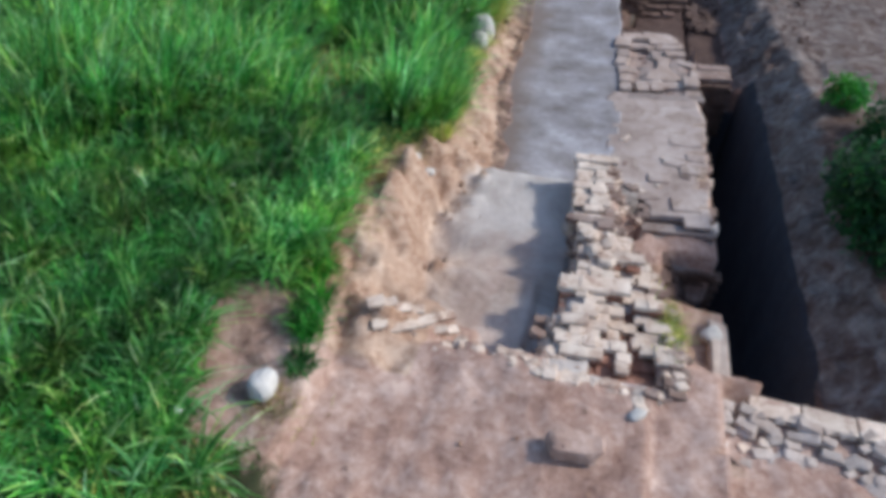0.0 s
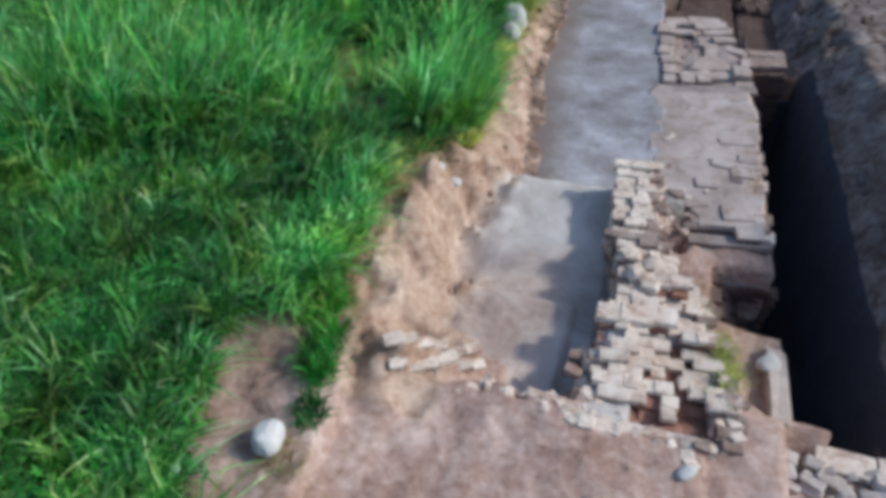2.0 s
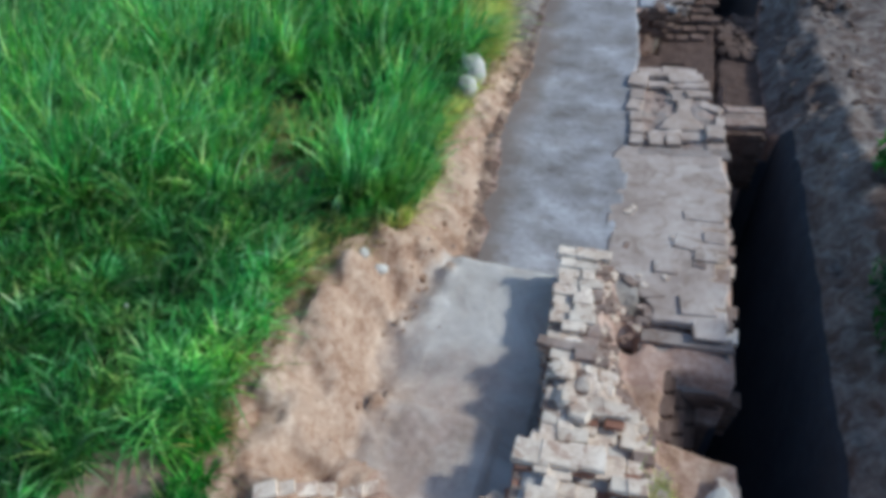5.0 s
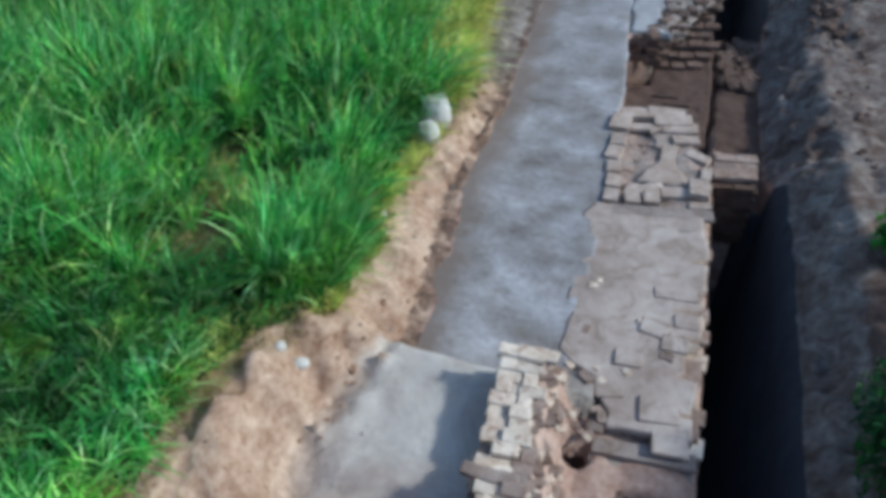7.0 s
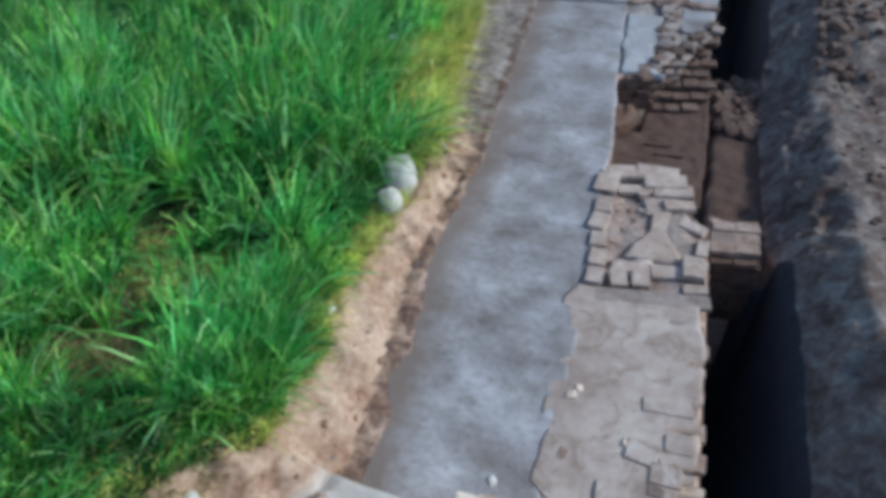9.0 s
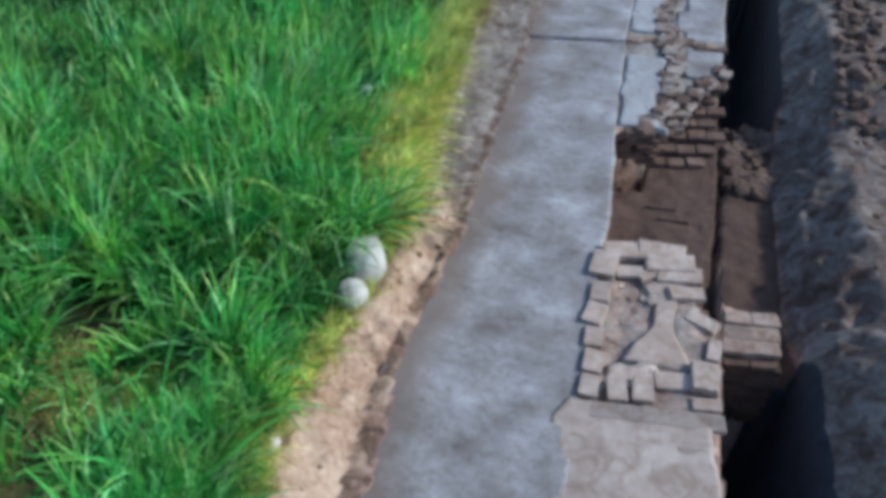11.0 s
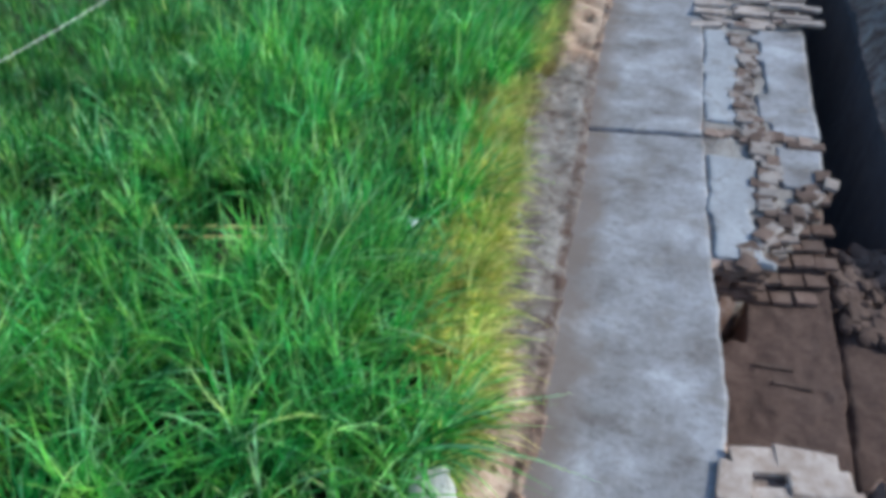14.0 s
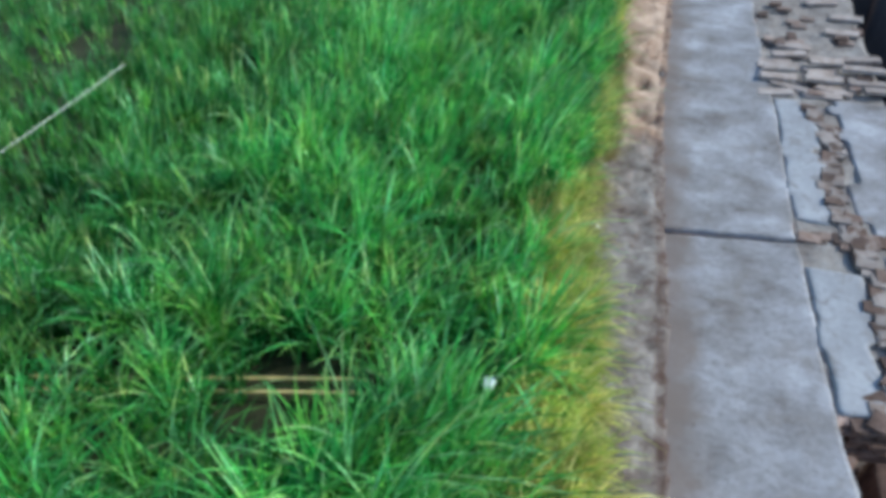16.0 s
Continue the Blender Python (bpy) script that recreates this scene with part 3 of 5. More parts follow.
floor_sheet("floor_7", 8.62, 11.85, lambda y: np.interp(y, [8.6, 9.1, 9.4, 12], [1.5, 1.36, 0.92, 0.78]) + 0.12 * vnoise(y, y * 0, 1.3, 57) + 0.05 * vnoise(y, y * 0, 6.0, 58), terrace_edge, 0.004, MORTAR, "beige mortar surface of the terrace beside the trench", nxx=34, step=0.03, seed=101, skew=(0.08, 0.1))
floor_sheet("floor_8", 12.42, 13.85, lambda y: np.interp(y, [12.4, 12.75, 13.2, 13.8], [1.2, 1.42, 1.5, 1.36]) + 0.07 * vnoise(y, y * 0, 4.0, 84), lambda y: np.interp(y, [12.4, 12.7, 13.0, 13.5, 13.9], [1.9, 1.76, 1.66, 1.72, 1.66]) + 0.06 * vnoise(y, y * 0, 4.5, 85), -0.004, CRUST, "torn tongue of pale mortar on the platform", nxx=14, step=0.05, seed=111, skew=(0.1, 0.15))
# ---- bricks and stones ----
def brick_mesh(name, sx, sy, sz, material, seed):
    r = random.Random(seed)
    bm = bmesh.new()
    bmesh.ops.create_cube(bm, size=1.0)
    for v in bm.verts:
        v.co = Vector((v.co.x * sx, v.co.y * sy, v.co.z * sz))
    bmesh.ops.bevel(bm, geom=list(bm.edges), offset=min(sx, sy, sz) * 0.13, segments=1, affect="EDGES")
    for v in bm.verts:
        v.co += Vector((r.uniform(-1, 1) * sx * 0.025, r.uniform(-1, 1) * sy * 0.025, r.uniform(-1, 1) * sz * 0.07))
    return from_bm(name, bm, material)


def stone_mesh(name, sx, sy, sz, material, seed, rough=0.16, level=2, box=0.72):
    r = random.Random(seed)
    off = Vector((r.uniform(-50, 50), r.uniform(-50, 50), r.uniform(-50, 50)))
    bm = bmesh.new()
    bmesh.ops.create_icosphere(bm, subdivisions=level, radius=0.5)
    for v in bm.verts:
        p = v.co.copy()
        k = 1 + rough * 2 * noise.noise(p * 2.2 + off) + rough * noise.noise(p * 5 + off)
        q = Vector([math.copysign(abs(c * 2) ** box, c) * 0.5 for c in p])
        v.co = Vector((q.x * sx, q.y * sy, q.z * sz)) * k
    return from_bm(name, bm, material, level > 2)


B_LONG = [brick_mesh("brick", 0.29, 0.19, 0.065, BRICK, i) for i in range(5)]
B_PALE = [brick_mesh("brick", 0.29, 0.20, 0.07, PALEBRICK, i + 9) for i in range(5)]
B_DARK = [brick_mesh("brick", 0.26, 0.19, 0.065, DARKBRICK, i + 30) for i in range(5)]
S_GREY = [stone_mesh("stone", 0.22 + 0.05 * i, 0.19, 0.13, STONE, i, 0.10, level=3, box=0.26) for i in range(4)] + [brick_mesh("stone", 0.3, 0.18, 0.14, STONE, 6), brick_mesh("stone", 0.22, 0.2, 0.12, PALEBRICK, 7)]
S_DARK = [stone_mesh("stone", 0.22, 0.18, 0.14, DARKBRICK, i + 9, 0.15, level=2, box=0.5) for i in range(5)]
B_RED = [brick_mesh("brick", 0.27, 0.2, 0.065, REDBRICK, i + 50) for i in range(4)]
B_MORT = [brick_mesh("brick", 0.26, 0.18, 0.065, BEIGE, i + 40) for i in range(4)]
RB = random.Random(5)


def hz(x, y):
    return float(height(np.array([x]), np.array([y]))[0])


def group_thing(name, at, label, category, kind=""):
    e = new(name)
    e.location = at
    return tagged(e, label, category, kind=kind)


def lay(parent, meshes, x, y, z, turn=0.0, tilt=3.0, name="brick", scale=1.0, slant=0.0, about=1.4):
    p = parent.location
    y = y + slant * (x - about)
    turn = turn + math.degrees(math.atan(slant))
    ob = new(name, RB.choice(meshes))
    ob.parent = parent
    ob.matrix_basis = pose(x - p.x, y - p.y, z - p.z, RB.uniform(-tilt, tilt), RB.uniform(-tilt, tilt), turn + RB.uniform(-4, 4)) @ Matrix.Scale(scale, 4)
    return ob


# ruined wall between the sunken room and the terrace
wall = group_thing("brick_wall", (0.85, 7.3, 0.3), "ruined old brick wall with pale worn top courses", "wall")
W_PALE = [brick_mesh("brick", 0.19 + 0.03 * (i % 3), 0.13, 0.06, PALEBRICK, 120 + i) for i in range(6)]
W_HALF = [brick_mesh("brick", 0.12 + 0.015 * (i % 3), 0.12, 0.06, PALEBRICK, 130 + i) for i in range(6)]
W_BROWN = [brick_mesh("brick", 0.15 + 0.02 * (i % 3), 0.11, 0.055, BRICK, 140 + i) for i in range(6)]
W_RUST = [brick_mesh("brick", 0.15 + 0.02 * (i % 3), 0.12, 0.06, RUST, 145 + i) for i in range(4)]
W_CHIP = [stone_mesh("chip", 0.13, 0.11, 0.07, PALEBRICK, 150 + i, 0.12, 2, 0.45) for i in range(5)]
y, row = 5.34, 0
while y < 8.95:
    x = float(wall_west(y)) + RB.uniform(0.03, 0.12)
    east = float(wall_east(y))
    broken = 5.45 < y < 6.45
    while x < east:
        holed = broken and 1.04 < x < 1.6
        top = hz(x, y + 0.1 * (x - 1.0)) + 0.02
        if holed:
            pale = W_HALF
            gone = ((row + int(x / 0.13)) % 2 == 0 and RB.random() < 0.55) or RB.random() < 0.14
            top += 0.07
        else:
            pale = W_PALE if RB.random() < 0.6 else W_HALF
            gone = RB.random() < 0.07
        if y < 5.62:
            top -= 0.03
            gone = gone or RB.random() < 0.4
        brown = x > float(wall_west(y)) + 0.36 if y > 7.55 else RB.random() < 0.12
        if gone:
            lay(wall, W_RUST, x, y, top - 0.075, 0, 6, slant=0.1, about=1.0)
        else:
            ms = W_BROWN if brown else pale
            lay(wall, ms, x, y, top + RB.choice((0, 0, 0.006, 0.014, 0.03)), RB.choice((0, 0, 0, 0, 4, -4, 90)), 1.8, slant=0.1, about=1.0)
            if holed:
                lay(wall, W_RUST, x, y + 0.01, top - 0.062, 0, 3, slant=0.1, about=1.0)
        x += 0.128 if holed or pale is W_HALF else 0.19
    y += 0.119
    row += 1
# face courses towards the sunken room
for c in range(9):
    z = 0.08 + c * 0.066
    y = 5.75 + (0.1 if c % 2 else 0)
    while y < 8.9:
        if z < hz(float(wall_west(y)) + 0.14, y) - 0.02 and RB.random() < 0.93:
            lay(wall, W_PALE if RB.random() < 0.45 else W_BROWN, float(wall_west(y)) + 0.07 + RB.uniform(-0.025, 0.02), y, z, 90, 2.5)
        y += 0.2
# long raised course, a second one further on, white lumps between them
for i in range(3):
    lay(wall, B_PALE, 0.76 + i * 0.2, 6.50 + 0.02 * i, 0.71, 0, 2, slant=0.1, about=1.0)
    lay(wall, W_RUST, 0.74 + i * 0.2, 6.43 + 0.02 * i, 0.655, 0, 2, slant=0.1, about=1.0)
for i in range(2):
    lay(wall, W_PALE, 1.12 + i * 0.2, 7.02 + 0.02 * i, 0.66, 0, 3, slant=0.1, about=1.0)
    lay(wall, W_RUST, 1.12 + i * 0.2, 6.95 + 0.02 * i, 0.60, 0, 3, slant=0.1, about=1.0)
for i in range(26):
    x, y = RB.uniform(0.78, 1.22), RB.uniform(6.95, 7.5)
    lay(wall, W_CHIP, x, y, hz(x, y) + RB.uniform(0.05, 0.1), RB.uniform(0, 180), 12, "chip", RB.uniform(0.8, 1.5))
for i in range(3):
    lay(wall, W_BROWN, 0.62 + i * 0.15, 7.66 + 0.01 * i, 0.60, 0, 3)
    lay(wall, W_PALE, 0.60 + i * 0.15, 8.88 + 0.02 * i, 0.62, RB.uniform(-6, 6), 3)
# pale rubble at the south-west corner and along the room's rim
for i in range(70):
    u = RB.random()
    x, y = -0.3 + 1.9 * u + RB.uniform(-0.05, 0.05), 5.46 - 0.14 * u + RB.gauss(0, 0.1)
    lay(wall, W_CHIP, x, y, hz(x, y) - 0.012, RB.uniform(0, 180), 18, "chip", 0.25 + 0.75 * RB.random() ** 2)
for i in range(22):
    x, y = 0.60 + RB.uniform(-0.09, 0.08), 5.55 + i * 0.03
    lay(wall, W_CHIP if i % 2 else W_BROWN, x, y, max(hz(x, y), 0.3 + 0.3 * RB.random()), RB.uniform(0, 180), 18, "chip", RB.uniform(0.7, 1.2))
# broken edge sloping down to the terrace
for i in range(150):
    y = RB.uniform(5.35, 8.95)
    d = RB.random() ** 1.4 * (0.34 if y > 6.6 else 0.2)
    x = float(wall_east(y)) - 0.03 + d
    lay(wall, W_BROWN if RB.random() < 0.7 else W_CHIP, x, y, hz(x, y) + 0.012, RB.uniform(0, 180), 14, "chip", RB.uniform(0.5, 1.0))

# loose bricks on the heap
heap_thing = group_thing("brick_heap", (-0.62, 5.85, 0.6), "small row of loose pale bricks on sandy earth", "brick pile")
for i in range(12):
    u, v = (i % 6) / 5, i // 6
    x = -0.93 + 0.55 * u + 0.09 * v + RB.uniform(-0.02, 0.02)
    y = 5.46 + 0.46 * u - 0.12 * v + RB.uniform(-0.02, 0.02)
    lay(heap_thing, B_PALE, x, y, hz(x, y) + 0.03, 30 + RB.uniform(-8, 8), 8, scale=RB.uniform(0.46, 0.6))

# raised platform with a brick border
plat = group_thing("brick_platform", (1.45, 13.7, 0.0), "low platform with pale brick border and earth fill", "platform")
P_BLOCK = [brick_mesh("block", 0.31, 0.43, 0.12, CRUST, 160 + i) for i in range(3)]
P_SLAB = [brick_mesh("slab", 0.54, 0.27, 0.10, CRUST, 165 + i) for i in range(3)]
P_PATCH = [stone_mesh("mortar_patch", 0.62, 0.42, 0.03, CRUST, 170 + i, 0.3, 3, 0.5) for i in range(4)]
# west border of separate blocks, one behind the other
for x, y, t, k in ((0.84, 13.9, 2, 0.95), (0.88, 13.44, 4, 0.7), (0.88, 13.1, -6, 0.72), (0.93, 12.78, 4, 0.6), (0.98, 12.46, 0, 0.66), (1.0, 12.16, 3, 0.6)):
    lay(plat, P_BLOCK, x, y, 0.02, t, 2.5, "block", k)
# north border: a broad slab, its broken return and a sunken dark slot
for x, y, t in ((1.06, 14.2, 12), (1.44, 14.3, 11), (1.56, 14.12, 12)):
    lay(plat, P_SLAB, x, y, 0.02, t, 2, "slab")
for x, y, t, k in ((1.42, 14.1, 60, 0.6), (1.36, 13.92, 40, 0.55), (1.15, 13.88, 12, 0.6), (1.68, 13.98, 8, 0.9), (1.78, 13.72, 14, 0.7)):
    lay(plat, P_SLAB, x, y, 0.0, t, 4, "slab", k)
# east and south border
for x, y, t, k in ((1.98, 13.36, -28, 0.62), (2.12, 13.0, 85, 0.5), (2.12, 12.6, 88, 0.6)):
    lay(plat, P_SLAB, x, y, -0.01, t, 2, "slab", k)
for x, y, t, k in ((1.26, 12.2, 12, 0.62), (1.50, 12.27, 10, 0.66), (2.04, 12.6, 8, 0.8)):
    lay(plat, P_BLOCK, x, y, 0.025, t, 2, "block", k)
for x, y, t, k in ((1.78, 12.5, 10, 0.7), (2.1, 12.32, 8, 0.5)):
    lay(plat, P_SLAB, x, y, -0.03, t, 2, "slab", k)
for i in range(5):
    lay(plat, B_MORT, 1.18 + i * 0.24, 11.94 + 0.045 * i, -0.02, 10, 2.5)
for i in range(4):
    lay(plat, B_MORT, 1.36 + i * 0.22, 11.56 + 0.05 * i, -0.03, 12, 2.5)
# torn patches of mortar over the brown fill
for x, y, t, k in ((1.5, 13.72, 30, 0.8), (1.36, 12.46, 20, 0.7)):
    lay(plat, P_PATCH, x, y, -0.022, t, 1.0, "mortar_patch", k)
for i in range(34):
    x, y = RB.uniform(0.95, 2.1), RB.uniform(12.1, 14.3)
    if x < float(plat_east(y)) - 0.05:
        lay(plat, W_BROWN if i % 3 else W_CHIP, x, y, hz(x, y), RB.uniform(0, 180), 8, "chip", RB.uniform(0.3, 0.8))
for c in range(6):
    for i in range(6):
        y = 13.3 + i * 0.2 + (0.08 if c % 2 else 0)
        lay(plat, B_RED, float(plat_east(y)) - 0.02, y, -0.1 - c * 0.075, 90, 3, scale=0.8)
# bricks of the cross wall in the trench
cross = group_thing("cross_wall", (2.7, 13.65, -0.2), "low reddish brick cross wall bridging the trench", "wall")
for i in range(2):
    for j in range(3):
        lay(cross, B_LONG, 2.36 + i * 0.27, 13.25 + j * 0.22, -0.17 + (0.03 if j == 0 else 0), 0, 3, slant=SLANT, about=2.4)
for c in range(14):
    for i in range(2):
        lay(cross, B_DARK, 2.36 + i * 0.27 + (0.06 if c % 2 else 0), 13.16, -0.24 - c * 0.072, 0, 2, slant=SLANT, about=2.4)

# ledges of old courses along the trench
ledge = group_thing("brick_ledge", (1.9, 10.0, -0.1), "stepped remains of brick courses at the trench edge", "wall")
LONG = [brick_mesh("slab", 0.9, 0.16, 0.06, BEIGE, 95 + i) for i in range(3)]
for c in range(5):
    lay(ledge, LONG, 1.92 + 0.03 * RB.uniform(-1, 1), 8.66 - c * 0.085, -0.09 - c * 0.075, 0, 1.5, "slab", slant=0.12, about=1.9)
T_PLATE = [brick_mesh("block", 0.52, 0.39, 0.07, MORTAR, 180 + i) for i in range(4)]
for x, y, t, k in ((2.08, 10.68, 6, 0.5), (1.86, 10.64, 10, 0.4), (2.12, 10.28, 5, 0.45), (1.82, 10.1, -8, 0.55), (2.04, 9.94, 6, 0.5), (1.62, 9.62, 8, 0.5), (1.98, 9.1, 5, 0.7), (2.12, 8.78, 7, 0.6), (1.5, 9.2, 20, 0.5)):
    lay(ledge, T_PLATE, x, y, -0.004 + RB.uniform(0.0, 0.012), t, 1.2, "block", k)
for i in range(90):
    x, y = RB.uniform(1.05, 2.2), RB.uniform(8.35, 10.7)
    if RB.random() < 0.12 + 0.85 * (x < 1.5 and y < 9.4):
        lay(ledge, W_BROWN if i % 3 else W_CHIP, x, y, max(hz(x, y), -0.02) + 0.015, RB.uniform(0, 180), 10, "chip", RB.uniform(0.4, 0.95))
for i in range(24):
    y = 8.9 + i * 0.165
    if i in (0, 1, 2, 5, 6, 8, 9, 10, 16, 17):
        lay(ledge, B_LONG if i % 3 else B_PALE, float(trench_left(y)) - 0.11, y, -0.14 + RB.choice((0, 0.0, 0.03)), 90 if i % 2 else 0, 3)
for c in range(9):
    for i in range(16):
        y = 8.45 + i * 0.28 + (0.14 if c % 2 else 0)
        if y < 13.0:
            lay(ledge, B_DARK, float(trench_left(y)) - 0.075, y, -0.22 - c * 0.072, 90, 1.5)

# courses inside the notch, its shade included in their dark brick colour
for c in range(6):
    for i in range(3):
        lay(ledge, B_DARK, 1.72 + c * 0.07, 7.55 + i * 0.3 + (0.1 if c % 2 else 0), -0.17 - c * 0.11, 90, 5)
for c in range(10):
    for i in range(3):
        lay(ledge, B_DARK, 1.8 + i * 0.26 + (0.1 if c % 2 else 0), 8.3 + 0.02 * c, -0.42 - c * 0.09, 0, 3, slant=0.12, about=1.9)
# brick steps and broken courses at the pit's far side
steps = group_thing("brick_steps", (1.7, 18.0, -0.4), "dark stepped brick courses at the end of the pit", "steps")
for s in range(7):
    y = 17.12 + s * 0.27
    x = 1.12 + 0.42 * (y - 17.05)
    while x < 2.0:
        lay(steps, B_RED, x, y, hz(x, y + SLANT * (x - 1.4)) + 0.03, 0, 3, slant=SLANT)
        x += 0.285
for i in range(30):
    u = i / 29
    x, y = 0.75 + 1.2 * u + RB.uniform(-0.12, 0.12), 17.05 + 1.9 * u + RB.uniform(-0.15, 0.15)
    lay(steps, B_MORT if i % 3 == 0 else B_DARK, x, y, 0.0 + RB.uniform(-0.12, 0.05), RB.uniform(0, 90), 9, slant=SLANT)
for i in range(52):
    u = RB.random()
    ya = 17.05 + 1.9 * u
    x = 0.97 + 0.42 * (ya - 17.05) + RB.uniform(-0.1, 0.16)
    lay(steps, B_MORT if i % 4 == 0 else B_DARK, x, ya, -0.02 - 0.55 * RB.random() * (1 - 0.5 * u), RB.choice((0, 90, 0, 20)), 6, slant=SLANT)
for i in range(26):
    x = 0.62 + RB.random() * 0.42
    lay(steps, B_DARK, x, 17.02 + RB.uniform(-0.02, 0.05), -0.03 - 0.07 * (i % 8), 0, 4, slant=SLANT, scale=0.9)
for x, y in ((1.35, 15.95), (1.55, 15.75)):
    lay(steps, [brick_mesh("slab", 0.42, 0.05, 0.05, DARKBRICK, 99)], x, y, hz(x, y) + 0.005, 4, 2, "slab")
# broken courses between the plaster floors
edge = group_thing("brick_footing", (1.0, 20.5, 0.0), "irregular broken brick footing between plaster floors", "wall")
for i in range(56):
    y = 18.1 + i * 0.1
    x = float(walk_right(y)) + (0.85 if y < 19.4 else 0.7) + 0.1 * math.sin(y * 2.3) + RB.uniform(-0.1, 0.1)
    lay(edge, B_MORT if i % 3 else B_DARK, x, y, -0.02 + RB.uniform(0, 0.05), RB.choice((0, 90, 20)), 6)
for i in range(12):
    x = 0.35 + i * 0.13
    lay(edge, B_DARK if i % 2 else B_LONG, x, 19.95 + RB.uniform(-0.12, 0.12), -0.03 + RB.uniform(0, 0.03), RB.choice((0, 90)), 5)
F_LONG = [brick_mesh("slab", 0.62, 0.24, 0.07, MORTAR, 110 + i) for i in range(2)] + [brick_mesh("slab", 0.7, 0.18, 0.07, BEIGE, 113)]
for c in range(7):
    for i in range(3):
        if RB.random() < 0.85:
            lay(edge, F_LONG, float(walk_right(25)) + 0.3 + i * 0.74 + RB.uniform(-0.2, 0.2), 24.05 + c * 0.24 + RB.uniform(-0.05, 0.05), 0.0 + RB.choice((0, 0.07, 0.12)), RB.uniform(-16, 10), 5, "slab")
for i in range(22):
    y = RB.uniform(24, 30)
    lay(edge, B_DARK if i % 2 else B_LONG, float(walk_right(y)) + RB.uniform(0.1, 2.0), y, 0.0 + RB.uniform(-0.03, 0.05), RB.choice((0, 90)), 5)
for i in range(5):
    lay(edge, F_LONG, float(walk_right(27)) + RB.uniform(0.3, 1.8), 26 + i * 0.8, 0.02, RB.uniform(-10, 10), 3, "slab")

# rubble in the trench
rubble = group_thing("rubble", (2.6, 17.7, -0.7), "heap of dark rubble stones lying in the trench", "rubble")
# only dark stones: their colour also carries the shadow they lie in
for i in range(95):
    x, y = RB.uniform(2.12, 2.86), RB.uniform(16.8, 18.4)
    lay(rubble, S_DARK, x, y, hz(x, y) + 0.04, RB.uniform(0, 180), 25, "stone", RB.uniform(0.6, 1.1))

mound = group_thing("rubble_mound", (4.0, 20.0, 0.5), "dark broken stones heaped on the far bank", "rubble")
for i in range(110):
    x, y = 3.5 + abs(RB.gauss(0, 0.5)), RB.uniform(17.8, 22.5)
    lay(mound, S_DARK, x, y, hz(x, y) + 0.03, RB.uniform(0, 180), 30, "stone", RB.uniform(0.4, 1.0))
for i in range(26):
    x, y = RB.uniform(3.75, 4.4), RB.uniform(12.5, 18)
    lay(mound, S_DARK, x, y, hz(x, y) + 0.01, RB.uniform(0, 180), 30, "stone", RB.uniform(0.2, 0.45))
# rough stone wall at the trench's south end
swall = group_thing("stone_wall", (3.2, 5.4, 0.4), "rough grey stone retaining wall across the trench end", "wall")
for c in range(5):
    for i in range(17):
        x = 2.24 + i * 0.135 + RB.uniform(-0.04, 0.04)
        if RB.random() < 0.85:
            lay(swall, S_GREY, x, 5.16 + c * 0.11 + RB.uniform(-0.03, 0.03), 0.34 + c * 0.028, RB.uniform(-40, 40), 14, "stone", RB.uniform(0.35, 0.7))
coping = brick_mesh("coping", 0.42, 0.2, 0.09, PALEBRICK, 77)
for i in range(4):
    lay(swall, [coping], 2.62 + i * 0.44, 5.68, 0.44, 0, 2, "coping")
# slab set on edge at the trench
slab = tagged(new("stone_slab", brick_mesh("stone_slab", 0.2, 1.2, 0.35, STONE, 70)), "long pale grey stone slab set along the trench", "slab")
slab.matrix_world = pose(2.37, 6.6, -0.27, 0, 0, 2)


# ---- loose stones ----
def boulder(x, y, sx, sy, sz, seed, label, sink=0.12, name="boulder", material=BOULDER, level=4):
    ob = tagged(new(name, stone_mesh(name, sx, sy, sz, material, seed, 0.10, level, box=0.88)), label, "stone")
    ob.matrix_world = pose(x, y, hz(x, y) + sz * (0.5 - sink), 0, 0, seed * 7)


boulder(-1.46, 4.38, 0.21, 0.27, 0.25, 1, "rounded pale boulder on bare brown earth")
boulder(-1.60, 12.68, 0.43, 0.54, 0.52, 2, "pale grey boulder at the grassy bank edge")
boulder(-1.54, 12.2, 0.32, 0.36, 0.33, 3, "smaller pale boulder beside a grassy bank", name="boulder")
boulder(-1.25, 8.2, 0.17, 0.13, 0.1, 4, "small whitish stone on the bank rim", name="stone")
boulder(-1.40, 8.18, 0.12, 0.11, 0.09, 5, "small whitish stone on the bank rim", name="stone")
boulder(1.45, 5.1, 0.17, 0.10, 0.06, 6, "flat white stone on trodden earth", name="stone", level=3)
front = tagged(new("stone_slab", stone_mesh("stone_slab", 0.40, 0.20, 0.15, PINKSTONE, 23, 0.11, 4, box=0.4)), "flat angular pinkish slab tilted on trodden earth", "stone")
front.data.polygons.foreach_set("use_smooth", [False] * len(front.data.polygons))
front.matrix_world = pose(1.0, 4.62, hz(1.0, 4.62) + 0.08, -6, 5, 8)
boulder(2.3, 7.0, 0.26, 0.2, 0.12, 8, "pale flat stone beside the slab", name="stone")
boulder(-1.46, 10.4, 0.2, 0.2, 0.15, 9, "white stone on the sandy bank", name="stone")


